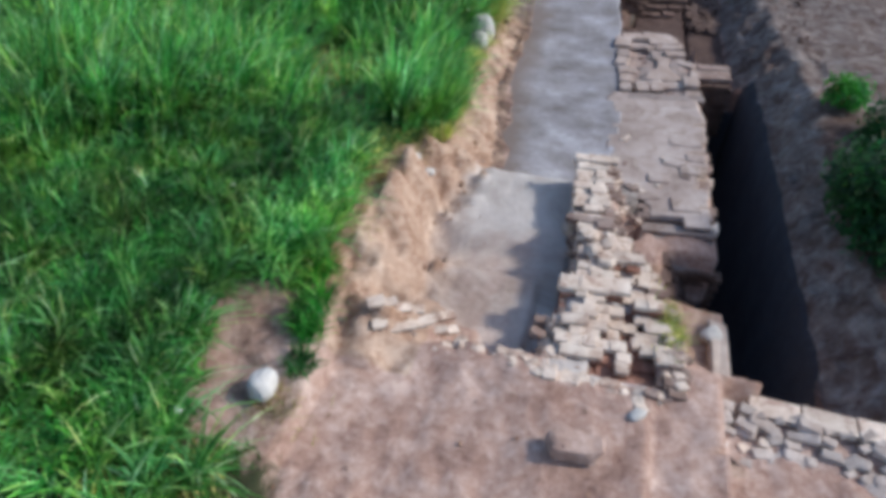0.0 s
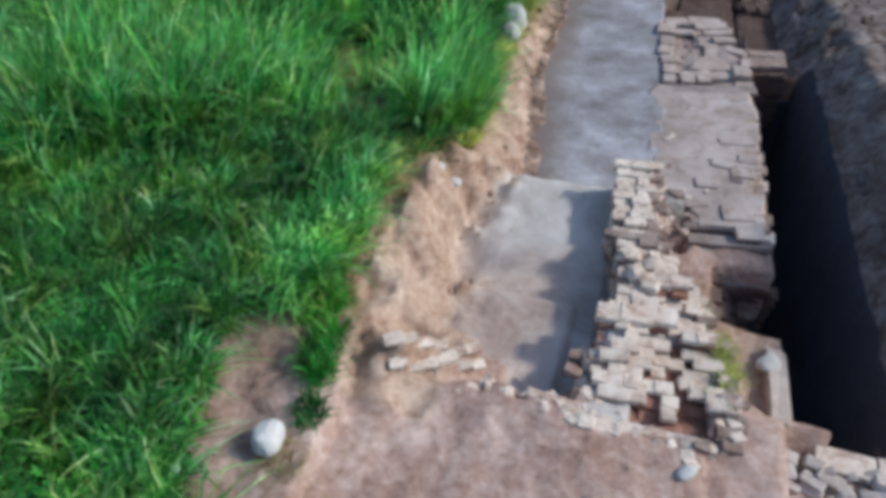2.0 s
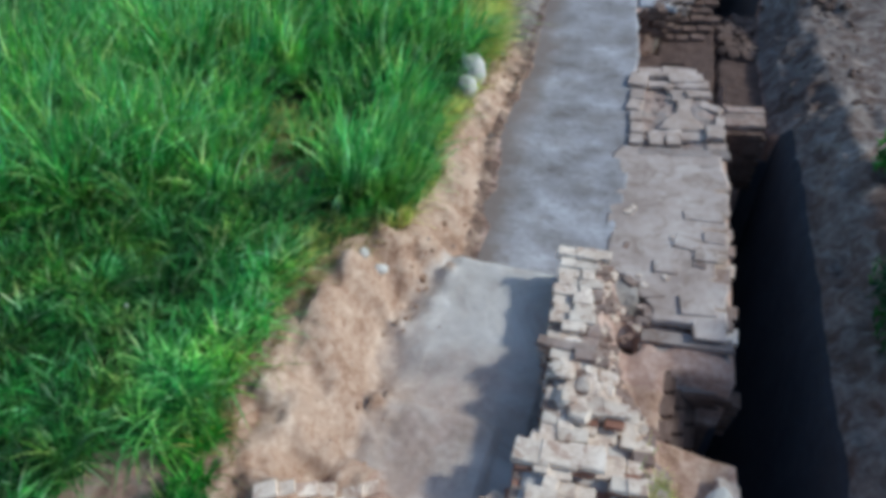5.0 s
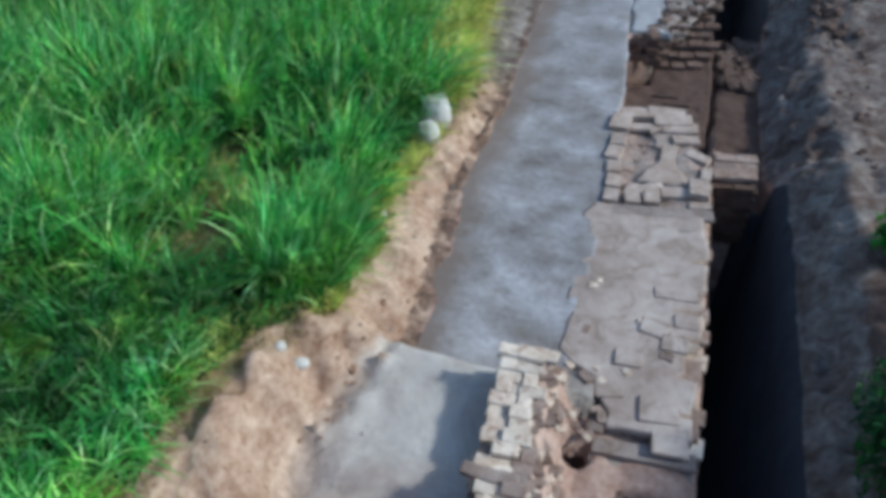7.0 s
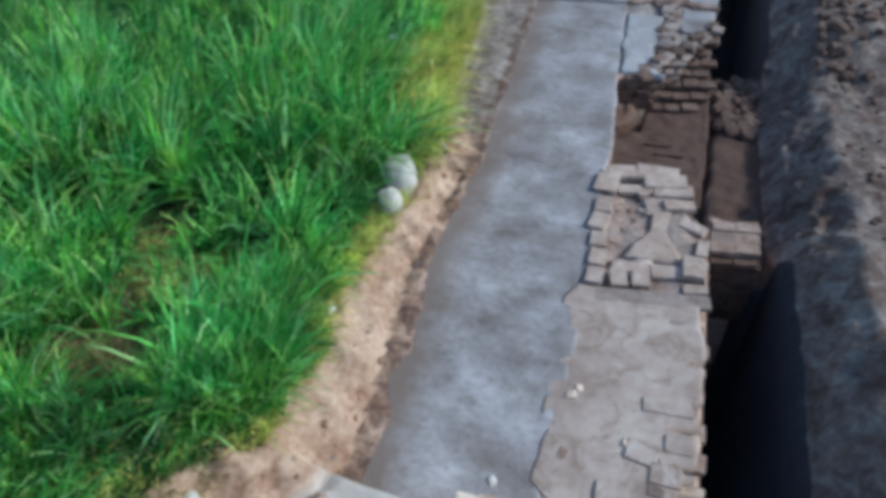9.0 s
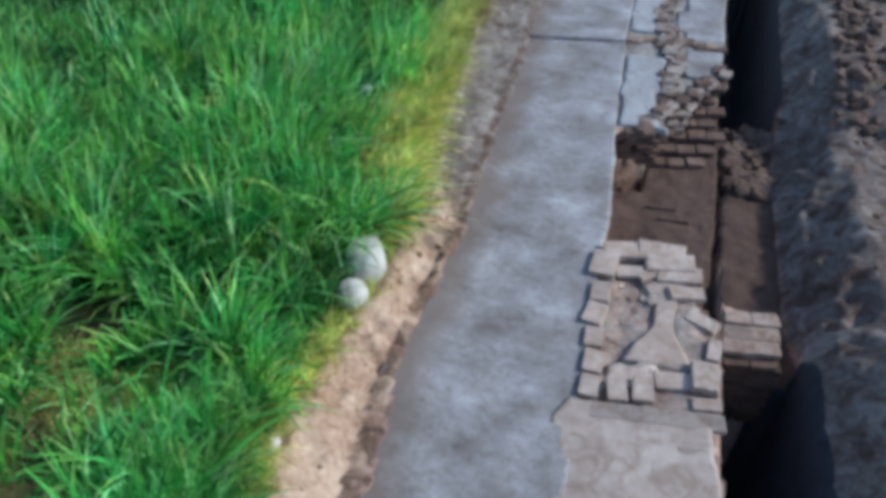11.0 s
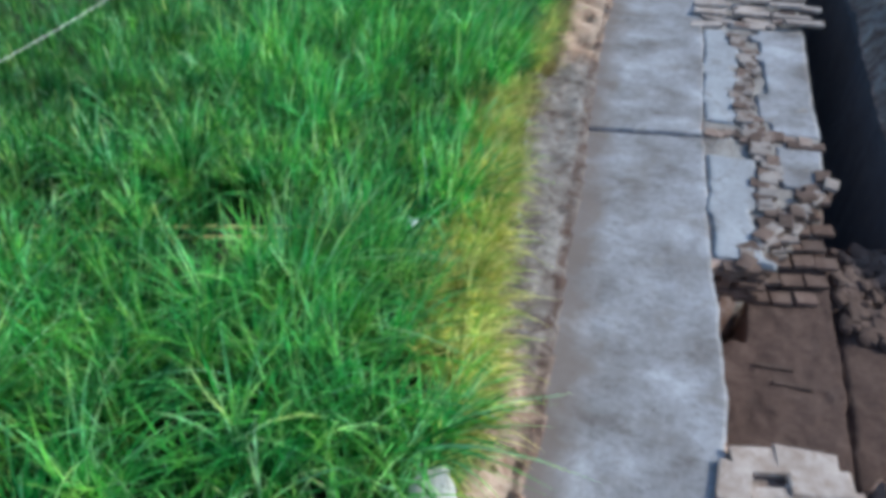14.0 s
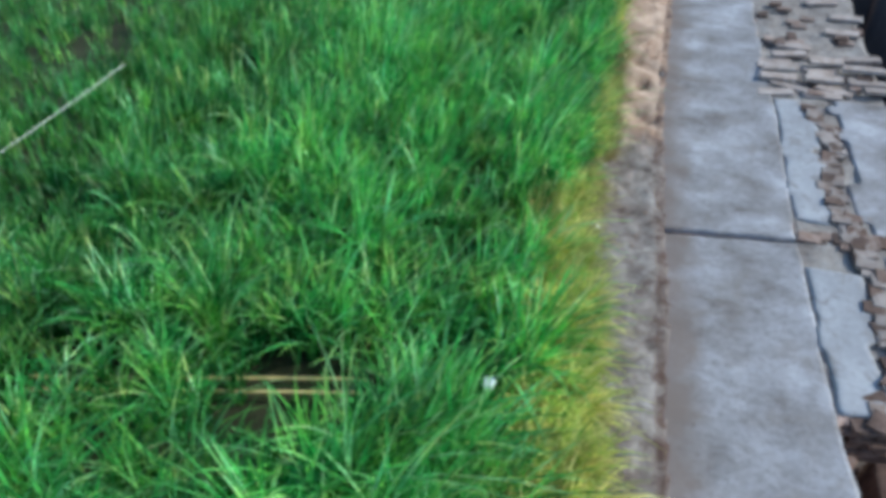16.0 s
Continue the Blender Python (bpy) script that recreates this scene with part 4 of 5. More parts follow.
# ---- vegetation ----
def blades(name, bx, by, length, width, lean, material, label, seed, segs=4, zs=None, droop=0.35):
    """Grass blades as curved tapering strips, one for each base point."""
    r = np.random.RandomState(seed)
    n = len(bx)
    az = r.uniform(0, 2 * math.pi, n)
    dx, dy = np.cos(az), np.sin(az)
    ln = np.minimum(lean * r.uniform(0.25, 1.6, n), 0.8 + 0.3 * (lean > 0.9))
    bz = (height(bx, by) if zs is None else zs) - 0.01
    wx, wy = -dy, dx
    tw = r.uniform(-0.6, 0.6, n)
    wx, wy = wx * np.cos(tw) - wy * np.sin(tw), wx * np.sin(tw) + wy * np.cos(tw)
    co = np.zeros((n, 2 * segs + 1, 3), np.float32)
    for k in range(segs + 1):
        s = k / segs
        out = length * ln * s ** 1.7
        up = length * (s * np.sqrt(np.clip(1 - 0.5 * ln ** 2, 0.15, 1)) - droop * ln * s ** 3)
        px, py, pz = bx + dx * out + 0.22 * length * s ** 1.4, by + dy * out, bz + up
        w = width * (1 - s) ** 0.6 * 0.5
        if k < segs:
            co[:, 2 * k] = np.stack([px - wx * w, py - wy * w, pz], -1)
            co[:, 2 * k + 1] = np.stack([px + wx * w, py + wy * w, pz], -1)
        else:
            co[:, 2 * segs] = np.stack([px, py, pz], -1)
    vp = 2 * segs + 1
    tri = []
    for k in range(segs - 1):
        a = 2 * k
        tri += [(a, a + 1, a + 3), (a, a + 3, a + 2)]
    tri.append((2 * segs - 2, 2 * segs - 1, 2 * segs))
    tri = np.array(tri)
    loops = (tri[None] + (np.arange(n) * vp)[:, None, None]).reshape(-1)
    me = bpy.data.meshes.new(name)
    me.vertices.add(n * vp)
    me.vertices.foreach_set("co", co.ravel())
    me.loops.add(len(loops))
    me.loops.foreach_set("vertex_index", loops.astype(np.int32))
    me.polygons.add(len(loops) // 3)
    me.polygons.foreach_set("loop_start", np.arange(0, len(loops), 3, dtype=np.int32))
    me.polygons.foreach_set("use_smooth", np.ones(len(loops) // 3, bool))
    me.update(calc_edges=True)
    me.materials.append(material)
    return tagged(new(name, me), label, "grass", kind="stuff")


def bare(x, y):
    """Where no grass grows: the bare patch beside the boulder."""
    return (((x + 1.76 + 0.35 * (y - 4.6)) / 0.43) ** 2 + ((y - 4.7) / 0.9) ** 4) < 1.0


def tufts(r, n, x0, x1, y0, y1, per, radius, keep):
    tx, ty = r.uniform(x0, x1, n), r.uniform(y0, y1, n)
    ok = keep(tx, ty)
    tx, ty = tx[ok], ty[ok]
    k = r.poisson(per, len(tx)) + 4
    bx, by = np.repeat(tx, k), np.repeat(ty, k)
    tid = np.repeat(np.arange(len(tx)), k)
    a, q = r.uniform(0, 2 * math.pi, len(bx)), radius * np.sqrt(r.uniform(0, 1, len(bx)))
    return bx + np.cos(a) * q, by + np.sin(a) * q, tid, len(tx)


POLE_A, POLE_B = Vector((-8.1, 14.5, 0)), Vector((-4.35, 15.62, 0))


def by_poles(x, y):
    """1 near the poles, on the side from which they are seen, else 0."""
    u = (x - POLE_A.x) / (POLE_B.x - POLE_A.x)
    d = y - (POLE_A.y + u * (POLE_B.y - POLE_A.y))
    return (((u > 0.68) & (u < 1.06) | (u > 0.0) & (u < 0.14)) & (d > -0.95) & (d < 0.15)) * 1.0


def tallness(x, y):
    olive = np.exp(-(((x + 2.75) / 0.95) ** 2 + ((y - 10.25) / 0.42) ** 2))
    notch = np.exp(-(((x + 2.75) / 0.55) ** 2 + ((y - 8.75) / 0.42) ** 2))
    t = 0.26 + 0.72 * sstep(-0.15, 0.35, y + 0.12 * vnoise(x, y, 1.6, 74) - grass_step(x)) * (1 - 0.85 * notch)
    t = t * (1 + 0.24 * vnoise(x, y, 0.8, 61) + 0.36 * vnoise(x, y, 2.1, 62))
    t = t * (1 - 0.55 * olive)
    t = t * (1 - 0.74 * by_poles(x, y)) * (1 - 0.6 * np.exp(-((x + 2.85) / 0.3) ** 2 - ((y - 15.45) / 0.36) ** 2))
    t = t * (1 - 0.7 * np.exp(-(((x + 3.05) / 0.3) ** 2 + ((y - 8.95) / 0.22) ** 2)))
    return t * (0.45 + 0.55 * sstep(0.05, 0.7, grass_edge(y) - x))


rg = np.random.RandomState(11)
inside = lambda x, y: (x < grass_edge(y) - 0.06 + 0.12 * vnoise(x, y, 3, 63)) & ~bare(x, y)
band = lambda y: sstep(13.3, 14.2, y) * sstep(20.3, 19.0, y)
keep = lambda x, y: inside(x + (0.55 + 0.5 * vnoise(x * 0.3, y, 1.0, 79)) * band(y), y) & (y > grass_step(x) - 0.25) & (vnoise(x, y, 1.5, 64) + 0.6 * vnoise(x, y, 4.0, 65) > -0.55) & ((((x + 3.0) / 0.5) ** 2 + ((y - 8.95) / 0.42) ** 2) > 1)
TALL = "tall bright green reed grass covering the field"
# bulk of the field
bx, by, tid, nt_ = tufts(rg, 3300, -13, -1.0, 5.2, 30, 13, 0.09, keep)
tl = rg.uniform(0.5, 1.35, nt_)[tid]
blades("tall_grass", bx, by, 0.82 * tallness(bx, by) * tl * rg.uniform(0.6, 1.15, len(bx)), rg.uniform(0.018, 0.042, len(bx)), 0.30, GRASS, TALL, 12)
# arching tussocks with broad blades
bx, by, tid, nt_ = tufts(rg, 1500, -10, -1.3, 6.5, 28, 24, 0.07, lambda x, y: keep(x, y) & (by_poles(x, y + 0.1) < 0.5))
tl = rg.uniform(0.65, 1.25, nt_)[tid]
blades("tall_grass", bx, by, 1.35 * tallness(bx, by) * tl * rg.uniform(0.45, 1.1, len(bx)), rg.uniform(0.026, 0.05, len(bx)), 0.5, GRASS, "arching tussocks of broad green grass", 16, segs=5, droop=0.5)
# broad pale upright blades standing over the rest
bx, by, tid, nt_ = tufts(rg, 2100, -8, -1.4, 7.2, 26, 12, 0.06, lambda x, y: keep(x, y) & (vnoise(x, y, 0.7, 73) > -0.35) & (by_poles(x, y + 0.1) < 0.5))
tl = rg.uniform(0.8, 1.3, nt_)[tid]
blades("tall_grass", bx, by, 1.45 * tallness(bx, by) * tl * rg.uniform(0.45, 1.1, len(bx)), rg.uniform(0.028, 0.052, len(bx)), 0.46, PALEGRASS, "broad pale green blades standing over the field", 27, segs=5, droop=0.45)
# tall wall of grass on the bank corner
bx, by, tid, nt_ = tufts(rg, 90, -2.1, -1.25, 8.75, 10.2, 34, 0.08, inside)
blades("tall_grass", bx, by, 1.12 * rg.uniform(0.5, 1.1, len(bx)), rg.uniform(0.014, 0.026, len(bx)), 0.36, GRASS, "dense upright green grass on the bank corner", 17, segs=5)
# low grass of the nearer field
low = lambda x, y: inside(x, y) & (vnoise(x, y, 1.7, 68) > -1.2) & (y < grass_step(x) + 0.9)
bx, by, tid, nt_ = tufts(rg, 3400, -9.5, -1.2, 2.2, 9.0, 17, 0.11, low)
tl = rg.uniform(0.6, 1.3, nt_)[tid]
blades("low_grass", bx, by, (0.30 + 0.22 * sstep(0.2, 1.2, -1.6 - bx)) * (0.55 + 0.45 * sstep(3.4, 4.6, by)) * (0.62 + 0.38 * sstep(8.6, 7.6, by)) * tl * (1 + 0.55 * vnoise(bx, by, 1.3, 69)) * rg.uniform(0.5, 1.2, len(bx)), rg.uniform(0.013, 0.027, len(bx)), 0.68, LOWGRASS, "low rough green grass on the near field", 18)
bx, by, tid, nt_ = tufts(rg, 620, -8, -1.5, 3.0, 8.9, 30, 0.06, lambda x, y: low(x, y) & (vnoise(x, y, 1.2, 72) > -0.25) & (y < 8.2))
blades("low_grass", bx, by, 0.74 * rg.uniform(0.5, 1.1, len(bx)), rg.uniform(0.018, 0.036, len(bx)), 0.66, GRASS, "arching pale green tussocks on the near field", 19, segs=5, droop=0.5)
bx, by, tid, nt_ = tufts(rg, 430, -8, -1.5, 3.0, 8.0, 16, 0.06, lambda x, y: low(x, y) & (vnoise(x, y, 0.9, 76) > -0.1))
blades("low_grass", bx, by, 0.62 * rg.uniform(0.4, 1.1, len(bx)), rg.uniform(0.016, 0.03, len(bx)), 0.7, PALEGRASS, "pale drooping grass blades over the near field", 30, segs=5, droop=0.5)
bx, by, tid, nt_ = tufts(rg, 900, -7, -1.35, 3.0, 8.6, 14, 0.12, lambda x, y: low(x, y) & (vnoise(x, y, 1.1, 77) - 0.9 * sstep(0.0, 0.5, -1.9 - x) > -0.45))
blades("dry_grass", bx, by, 0.3 * rg.uniform(0.4, 1.1, len(bx)), rg.uniform(0.012, 0.02, len(bx)), 0.7, DRYGRASS, "olive yellowing grass in patches on the near field", 35, segs=4)
# leafy weeds
wk = lambda x, y: low(x, y) & (vnoise(x, y, 0.9, 70) > -0.1) & (x < -1.75)
bx, by, tid, nt_ = tufts(rg, 620, -6.5, -1.2, 2.2, 7.0, 30, 0.16, wk)
zz = height(bx, by) + rg.uniform(0.04, 0.34, len(bx)) * np.sqrt(rg.uniform(0, 1, len(bx)))
blades("leafy_weeds", bx, by, rg.uniform(0.05, 0.11, len(bx)), rg.uniform(0.025, 0.05, len(bx)), 0.95, WEED, "bushy green leafy weeds among the grass", 20, segs=3, zs=zz)
# far field
bx, by, tid, nt_ = tufts(rg, 2600, -45, -1.0, 28, 62, 14, 0.25, lambda x, y: x < grass_edge(y))
blades("far_grass", bx, by, 0.8 * rg.uniform(0.6, 1.2, len(bx)), rg.uniform(0.02, 0.035, len(bx)), 0.45, GRASS, "tall green grass in the far field", 13, segs=3)
bx, by, tid, nt_ = tufts(rg, 2800, -34, -9.8, 3, 30, 16, 0.2, inside)
blades("far_grass", bx, by, 0.8 * rg.uniform(0.6, 1.2, len(bx)), rg.uniform(0.016, 0.03, len(bx)), 0.4, GRASS, "tall green grass at the field's far side", 21, segs=3)
bx, by, tid, nt_ = tufts(rg, 2600, -26, -1.0, -10, 3.0, 14, 0.2, inside)
blades("far_grass", bx, by, 0.36 * rg.uniform(0.5, 1.2, len(bx)), rg.uniform(0.02, 0.035, len(bx)), 0.6, LOWGRASS, "low green grass on the open field", 39, segs=3)
# yellow fringe along the bank
fr = lambda x, y: (x < grass_edge(y) + 0.06) & (x > grass_edge(y) - 0.2 - 0.55 * band(y)) & (y > 8.7) & (vnoise(x, y, 1.1, 66) > -0.3)
bx, by, tid, nt_ = tufts(rg, 4000, -4, -0.9, 8.7, 30, 14, 0.08, fr)
blades("dry_grass", bx, by, (0.26 + 0.40 * sstep(13, 14.3, by)) * rg.uniform(0.5, 1.2, len(bx)), rg.uniform(0.014, 0.028, len(bx)), 0.5, DRYGRASS, "yellowing grass along the bank edge", 14)
fr = lambda x, y: (x < grass_edge(y) + 0.16) & (x > grass_edge(y) - 0.1) & (vnoise(x, y, 1.6, 71) > -0.2)
bx, by, tid, nt_ = tufts(rg, 6500, -4, -0.9, 4.6, 30, 7, 0.08, fr)
blades("straw", bx, by, 0.2 * rg.uniform(0.4, 1.3, len(bx)), rg.uniform(0.006, 0.012, len(bx)), 1.1, STRAW, "dry straw lying along the bank rim", 22)
fr = lambda x, y: (vnoise(x, y, 0.6, 67) > 0.38) & inside(x, y)
bx, by, tid, nt_ = tufts(rg, 1500, -9, -1.2, 2.6, 24, 10, 0.12, fr)
blades("straw", bx, by, 0.38 * rg.uniform(0.5, 1.2, len(bx)), rg.uniform(0.007, 0.012, len(bx)), 0.8, STRAW, "patches of dry straw among green grass", 15)
fr = lambda x, y: (x < grass_edge(y) + 0.08) & (x > grass_edge(y) - 0.55) & (vnoise(x, y, 1.1, 66) > -0.1)
bx, by, tid, nt_ = tufts(rg, 2200, -4, -1.2, 13.0, 21, 9, 0.07, fr)
blades("straw", bx, by, 0.5 * rg.uniform(0.5, 1.2, len(bx)), rg.uniform(0.008, 0.015, len(bx)), 0.55, STRAW, "straw-coloured stalks in the yellow fringe", 24)
fr = lambda x, y: (x < grass_edge(y) - 0.1) & (x > grass_edge(y) - 0.36 - 0.5 * sstep(13.6, 14.4, y)) & (vnoise(x, y, 1.3, 75) > -0.25)
bx, by, tid, nt_ = tufts(rg, 1700, -3.6, -1.2, 12.9, 18.3, 22, 0.06, fr)
tl = rg.uniform(0.7, 1.25, nt_)[tid]
blades("dry_grass", bx, by, 0.74 * tl * rg.uniform(0.4, 1.15, len(bx)), rg.uniform(0.02, 0.042, len(bx)), 0.55, DRYGRASS, "golden grass drooping over the bank edge", 28, segs=5, droop=0.6)
bx, by, tid, nt_ = tufts(rg, 420, -2.6, -1.1, 8.8, 12.2, 10, 0.06, lambda x, y: (x < grass_edge(y) + 0.03) & (x > grass_edge(y) - 0.22))
blades("dry_grass", bx, by, 0.42 * rg.uniform(0.5, 1.15, len(bx)), rg.uniform(0.014, 0.024, len(bx)), 0.6, DRYGRASS, "yellow-green grass fringe on the sandy bank", 29, segs=5, droop=0.5)
fr = lambda x, y: (x < grass_edge(y) + 0.25) & (x > grass_edge(y) - 0.25) & (vnoise(x, y, 1.7, 78) > -0.35)
bx, by, tid, nt_ = tufts(rg, 1500, -3.6, -2.2, 18.2, 25.0, 12, 0.08, fr)
blades("straw", bx, by, 0.3 * rg.uniform(0.4, 1.2, len(bx)), rg.uniform(0.012, 0.022, len(bx)), 1.0, STRAW, "matted dry straw on the far bank rim", 37)
# straw tufts: hollow in the grass, edge of the room's bank, broken wall
spots = [(-3.05, 8.95, 0.4, 320, 0.36), (-2.75, 9.15, 0.3, 160, 0.45), (-2.6, 10.3, 0.5, 260, 0.5), (-2.0, 10.35, 0.35, 190, 0.42), (-3.4, 10.2, 0.5, 240, 0.5), (-2.2, 7.9, 0.3, 45, 0.25), (-2.1, 6.9, 0.22, 30, 0.2), (-2.5, 9.45, 0.3, 90, 0.4), (-2.6, 8.6, 0.4, 90, 0.3), (-1.75, 6.5, 0.3, 80, 0.2), (-1.85, 7.3, 0.3, 90, 0.22), (-1.75, 5.9, 0.25, 60, 0.2), (-2.4, 3.5, 0.4, 110, 0.22), (-3.1, 3.6, 0.5, 110, 0.24), (-1.7, 3.5, 0.3, 90, 0.2), (-1.3, 4.25, 0.2, 60, 0.16),]
bx = np.concatenate([x + q * rg.normal(0, 0.6, k * 3) for x, y, q, k, l in spots])
by = np.concatenate([y + q * rg.normal(0, 0.6, k * 3) for x, y, q, k, l in spots])
ll = np.concatenate([np.full(k * 3, l) for x, y, q, k, l in spots])
blades("straw", bx, by, ll * rg.uniform(0.5, 1.2, len(bx)), rg.uniform(0.007, 0.013, len(bx)), 0.9, STRAW, "bleached straw tufts on the broken earth", 23)
ol = lambda x, y: inside(x, y) & ((((x + 2.7) / 1.2) ** 2 + ((y - 10.3) / 0.5) ** 2) < 1)
bx, by, tid, nt_ = tufts(rg, 150, -4, -1.4, 9.7, 10.9, 22, 0.08, ol)
blades("dry_grass", bx, by, 0.5 * rg.uniform(0.4, 1.15, len(bx)), rg.uniform(0.014, 0.026, len(bx)), 0.7, DRYGRASS, "olive drooping grass beside the sandy bank", 38, segs=5, droop=0.5)
bx, by = 1.72 + 0.07 * rg.normal(0, 1, 420), 6.35 + 0.22 * rg.normal(0, 1, 420)
blades("dry_grass", bx, by, 0.2 * rg.uniform(0.5, 1.2, 420), rg.uniform(0.008, 0.015, 420), 0.8, DRYGRASS, "yellow grass clinging to the broken wall", 36)


# ---- shrubs beyond the trench ----
def shrub(x, y, rx, ry, rz, n, seed, material, label):
    r = np.random.RandomState(seed)
    base = new("shrub")
    z0 = hz(x, y)
    base.location = (x, y, z0)
    tagged(base, label, "shrub")
    bm = bmesh.new()
    tips = []
    for i in range(9):
        a = r.uniform(0, 6.28)
        tip = Vector((math.cos(a) * rx * 0.75, math.sin(a) * ry * 0.75, rz * r.uniform(0.7, 1.4)))
        tips.append(tip)
        side = Vector((-math.sin(a), math.cos(a), 0))
        ring = []
        for k in range(5):
            s = k / 4
            p = Vector((tip.x * s ** 1.4, tip.y * s ** 1.4, tip.z * s - 0.03 * (k == 0)))
            w = 0.018 * (1 - 0.8 * s)
            ring.append([bm.verts.new(p + side * w), bm.verts.new(p - side * w * 0.5 + Vector((0, 0, w))), bm.verts.new(p - side * w * 0.5 - Vector((0, 0, w)))])
        for k in range(4):
            for j in range(3):
                bm.faces.new((ring[k][j], ring[k][(j + 1) % 3], ring[k + 1][(j + 1) % 3], ring[k + 1][j]))
    part("stem", from_bm("stem", bm, BAMBOO), base)
    th, ph = r.uniform(0, 6.28, n), np.arccos(r.uniform(-0.2, 1, n))
    q = r.uniform(0.45, 1.05, n) * (1 + 0.3 * np.sin(3 * th + seed) * np.sin(2 * ph))
    px, py, pz = rx * q * np.sin(ph) * np.cos(th), ry * q * np.sin(ph) * np.sin(th), 0.1 + rz * 1.3 * q * np.cos(ph)
    leaves = blades("crown", px, py, r.uniform(0.07, 0.13, n), r.uniform(0.03, 0.05, n), 1.0, material, "", seed, segs=3, zs=np.maximum(pz, 0.04))
    del leaves["kind"], leaves["category"]
    leaves.parent = base


shrub(4.05, 8.75, 0.62, 1.15, 0.5, 5200, 31, SHRUB, "dark green leafy shrub on the far trench bank")
shrub(4.05, 11.5, 0.3, 0.3, 0.24, 900, 32, WEED, "small bright green bush on the far trench bank")
shrub(4.55, 10.5, 0.5, 0.6, 0.4, 2200, 33, SHRUB, "dark green leafy shrub beside the bright bush")

shrub(-3.5, 22.4, 0.5, 1.0, 0.42, 2600, 34, BUSH, "bluish green leafy bush at the grass edge")
shrub(-3.1, 20.9, 0.28, 0.35, 0.26, 700, 35, BUSH, "small bluish green bush at the grass edge")


# ---- poles, rope, litter ----
def tube(name, a, b, rad, material, sag=0.0, nodes=0, n=16, sides=8):
    bm = bmesh.new()
    a, b = Vector(a), Vector(b)
    d = (b - a).normalized()
    s1 = d.cross(Vector((0, 0, 1))).normalized()
    s2 = s1.cross(d)
    rings = []
    for k in range(n + 1):
        s = k / n
        p = a.lerp(b, s) - Vector((0, 0, sag * 4 * s * (1 - s)))
        w = rad * (1.18 if nodes and k % nodes == 0 else 1.0) * (1 - 0.25 * s * (nodes > 0))
        rings.append([bm.verts.new(p + (s1 * math.cos(t) + s2 * math.sin(t)) * w) for t in [2 * math.pi * j / sides for j in range(sides)]])
    for k in range(n):
        for j in range(sides):
            bm.faces.new((rings[k][j], rings[k][(j + 1) % sides], rings[k + 1][(j + 1) % sides], rings[k + 1][j]))
    bm.faces.new(rings[0][::-1])
    bm.faces.new(rings[-1])
    return from_bm(name, bm, material, True)


for dy, dz, cut in ((0.0, -0.1, 0.0), (-0.16, -0.14, 0.02)):
    a, b = POLE_A.lerp(POLE_B, cut), POLE_B
    tagged(new("bamboo_pole", tube("bamboo_pole", (a.x, a.y + dy, 0.58 + dz), (b.x - 0.1 * cut, b.y + dy, 0.56 + dz), 0.026, BAMBOO, nodes=3, n=24)), "dry yellow bamboo pole lying in the grass", "pole", "poles in the grass")
tagged(new("rope", tube("rope", (-11.50, 15.5, 1.02), (-11.6, 20.6, 1.0), 0.008, ROPE, sag=0.05, n=20, sides=6)), "pale thin rope stretched over the grass", "rope")


def scrap(x, y, z, s, seed, label, category="litter"):
    r = random.Random(seed)
    bm = bmesh.new()
    bmesh.ops.create_grid(bm, x_segments=5, y_segments=5, size=s)
    for v in bm.verts:
        v.co.z += s * 0.8 * noise.noise(v.co * (1.6 / s) + Vector((seed, 0, 0)))
        v.co.x += r.uniform(-0.12, 0.12) * s
        v.co.y += r.uniform(-0.12, 0.12) * s
    res = bmesh.ops.extrude_face_region(bm, geom=list(bm.faces))
    for v in [g for g in res["geom"] if isinstance(g, bmesh.types.BMVert)]:
        v.co.z += 0.008
    ob = tagged(new("paper_scrap", from_bm("paper_scrap", bm, LITTER, True)), label, category)
    ob.matrix_world = pose(x, y, z, r.uniform(-25, 25), r.uniform(-25, 25), r.uniform(0, 180))


scrap(-3.0, 15.76, hz(-3.0, 15.76) + 0.5, 0.06, 1, "crumpled white scrap caught in green grass")
scrap(-2.47, 19.12, hz(-2.47, 19.12) + 0.03, 0.055, 2, "crumpled white scrap on grey earth")
scrap(-6.2, 25.9, hz(-6.2, 25.9) + 0.45, 0.07, 3, "white scrap in the far grass")
scrap(-2.02, 16.95, hz(-2.02, 16.95) + 0.03, 0.04, 4, "small white scrap beside the grass")
scrap(-1.93, 3.95, hz(-1.93, 3.95) + 0.16, 0.022, 5, "small white scrap in low weeds")
scrap(-2.95, 6.6, hz(-2.95, 6.6) + 0.2, 0.02, 6, "small white scrap in low grass")
boulder(0.60, 9.02, 0.17, 0.13, 0.12, 14, "bright white stone beside the wall end", name="stone", level=3)
boulder(0.62, 9.42, 0.10, 0.09, 0.07, 11, "small bright white stone on the lime floor", name="stone", level=3)
boulder(-0.33, 12.25, 0.05, 0.05, 0.04, 12, "tiny white pebble on the lime floor", name="stone", level=3)
boulder(-0.5, 13.05, 0.06, 0.06, 0.04, 13, "tiny dark pebble on the lime floor", name="stone", material=DARKBRICK, level=3)

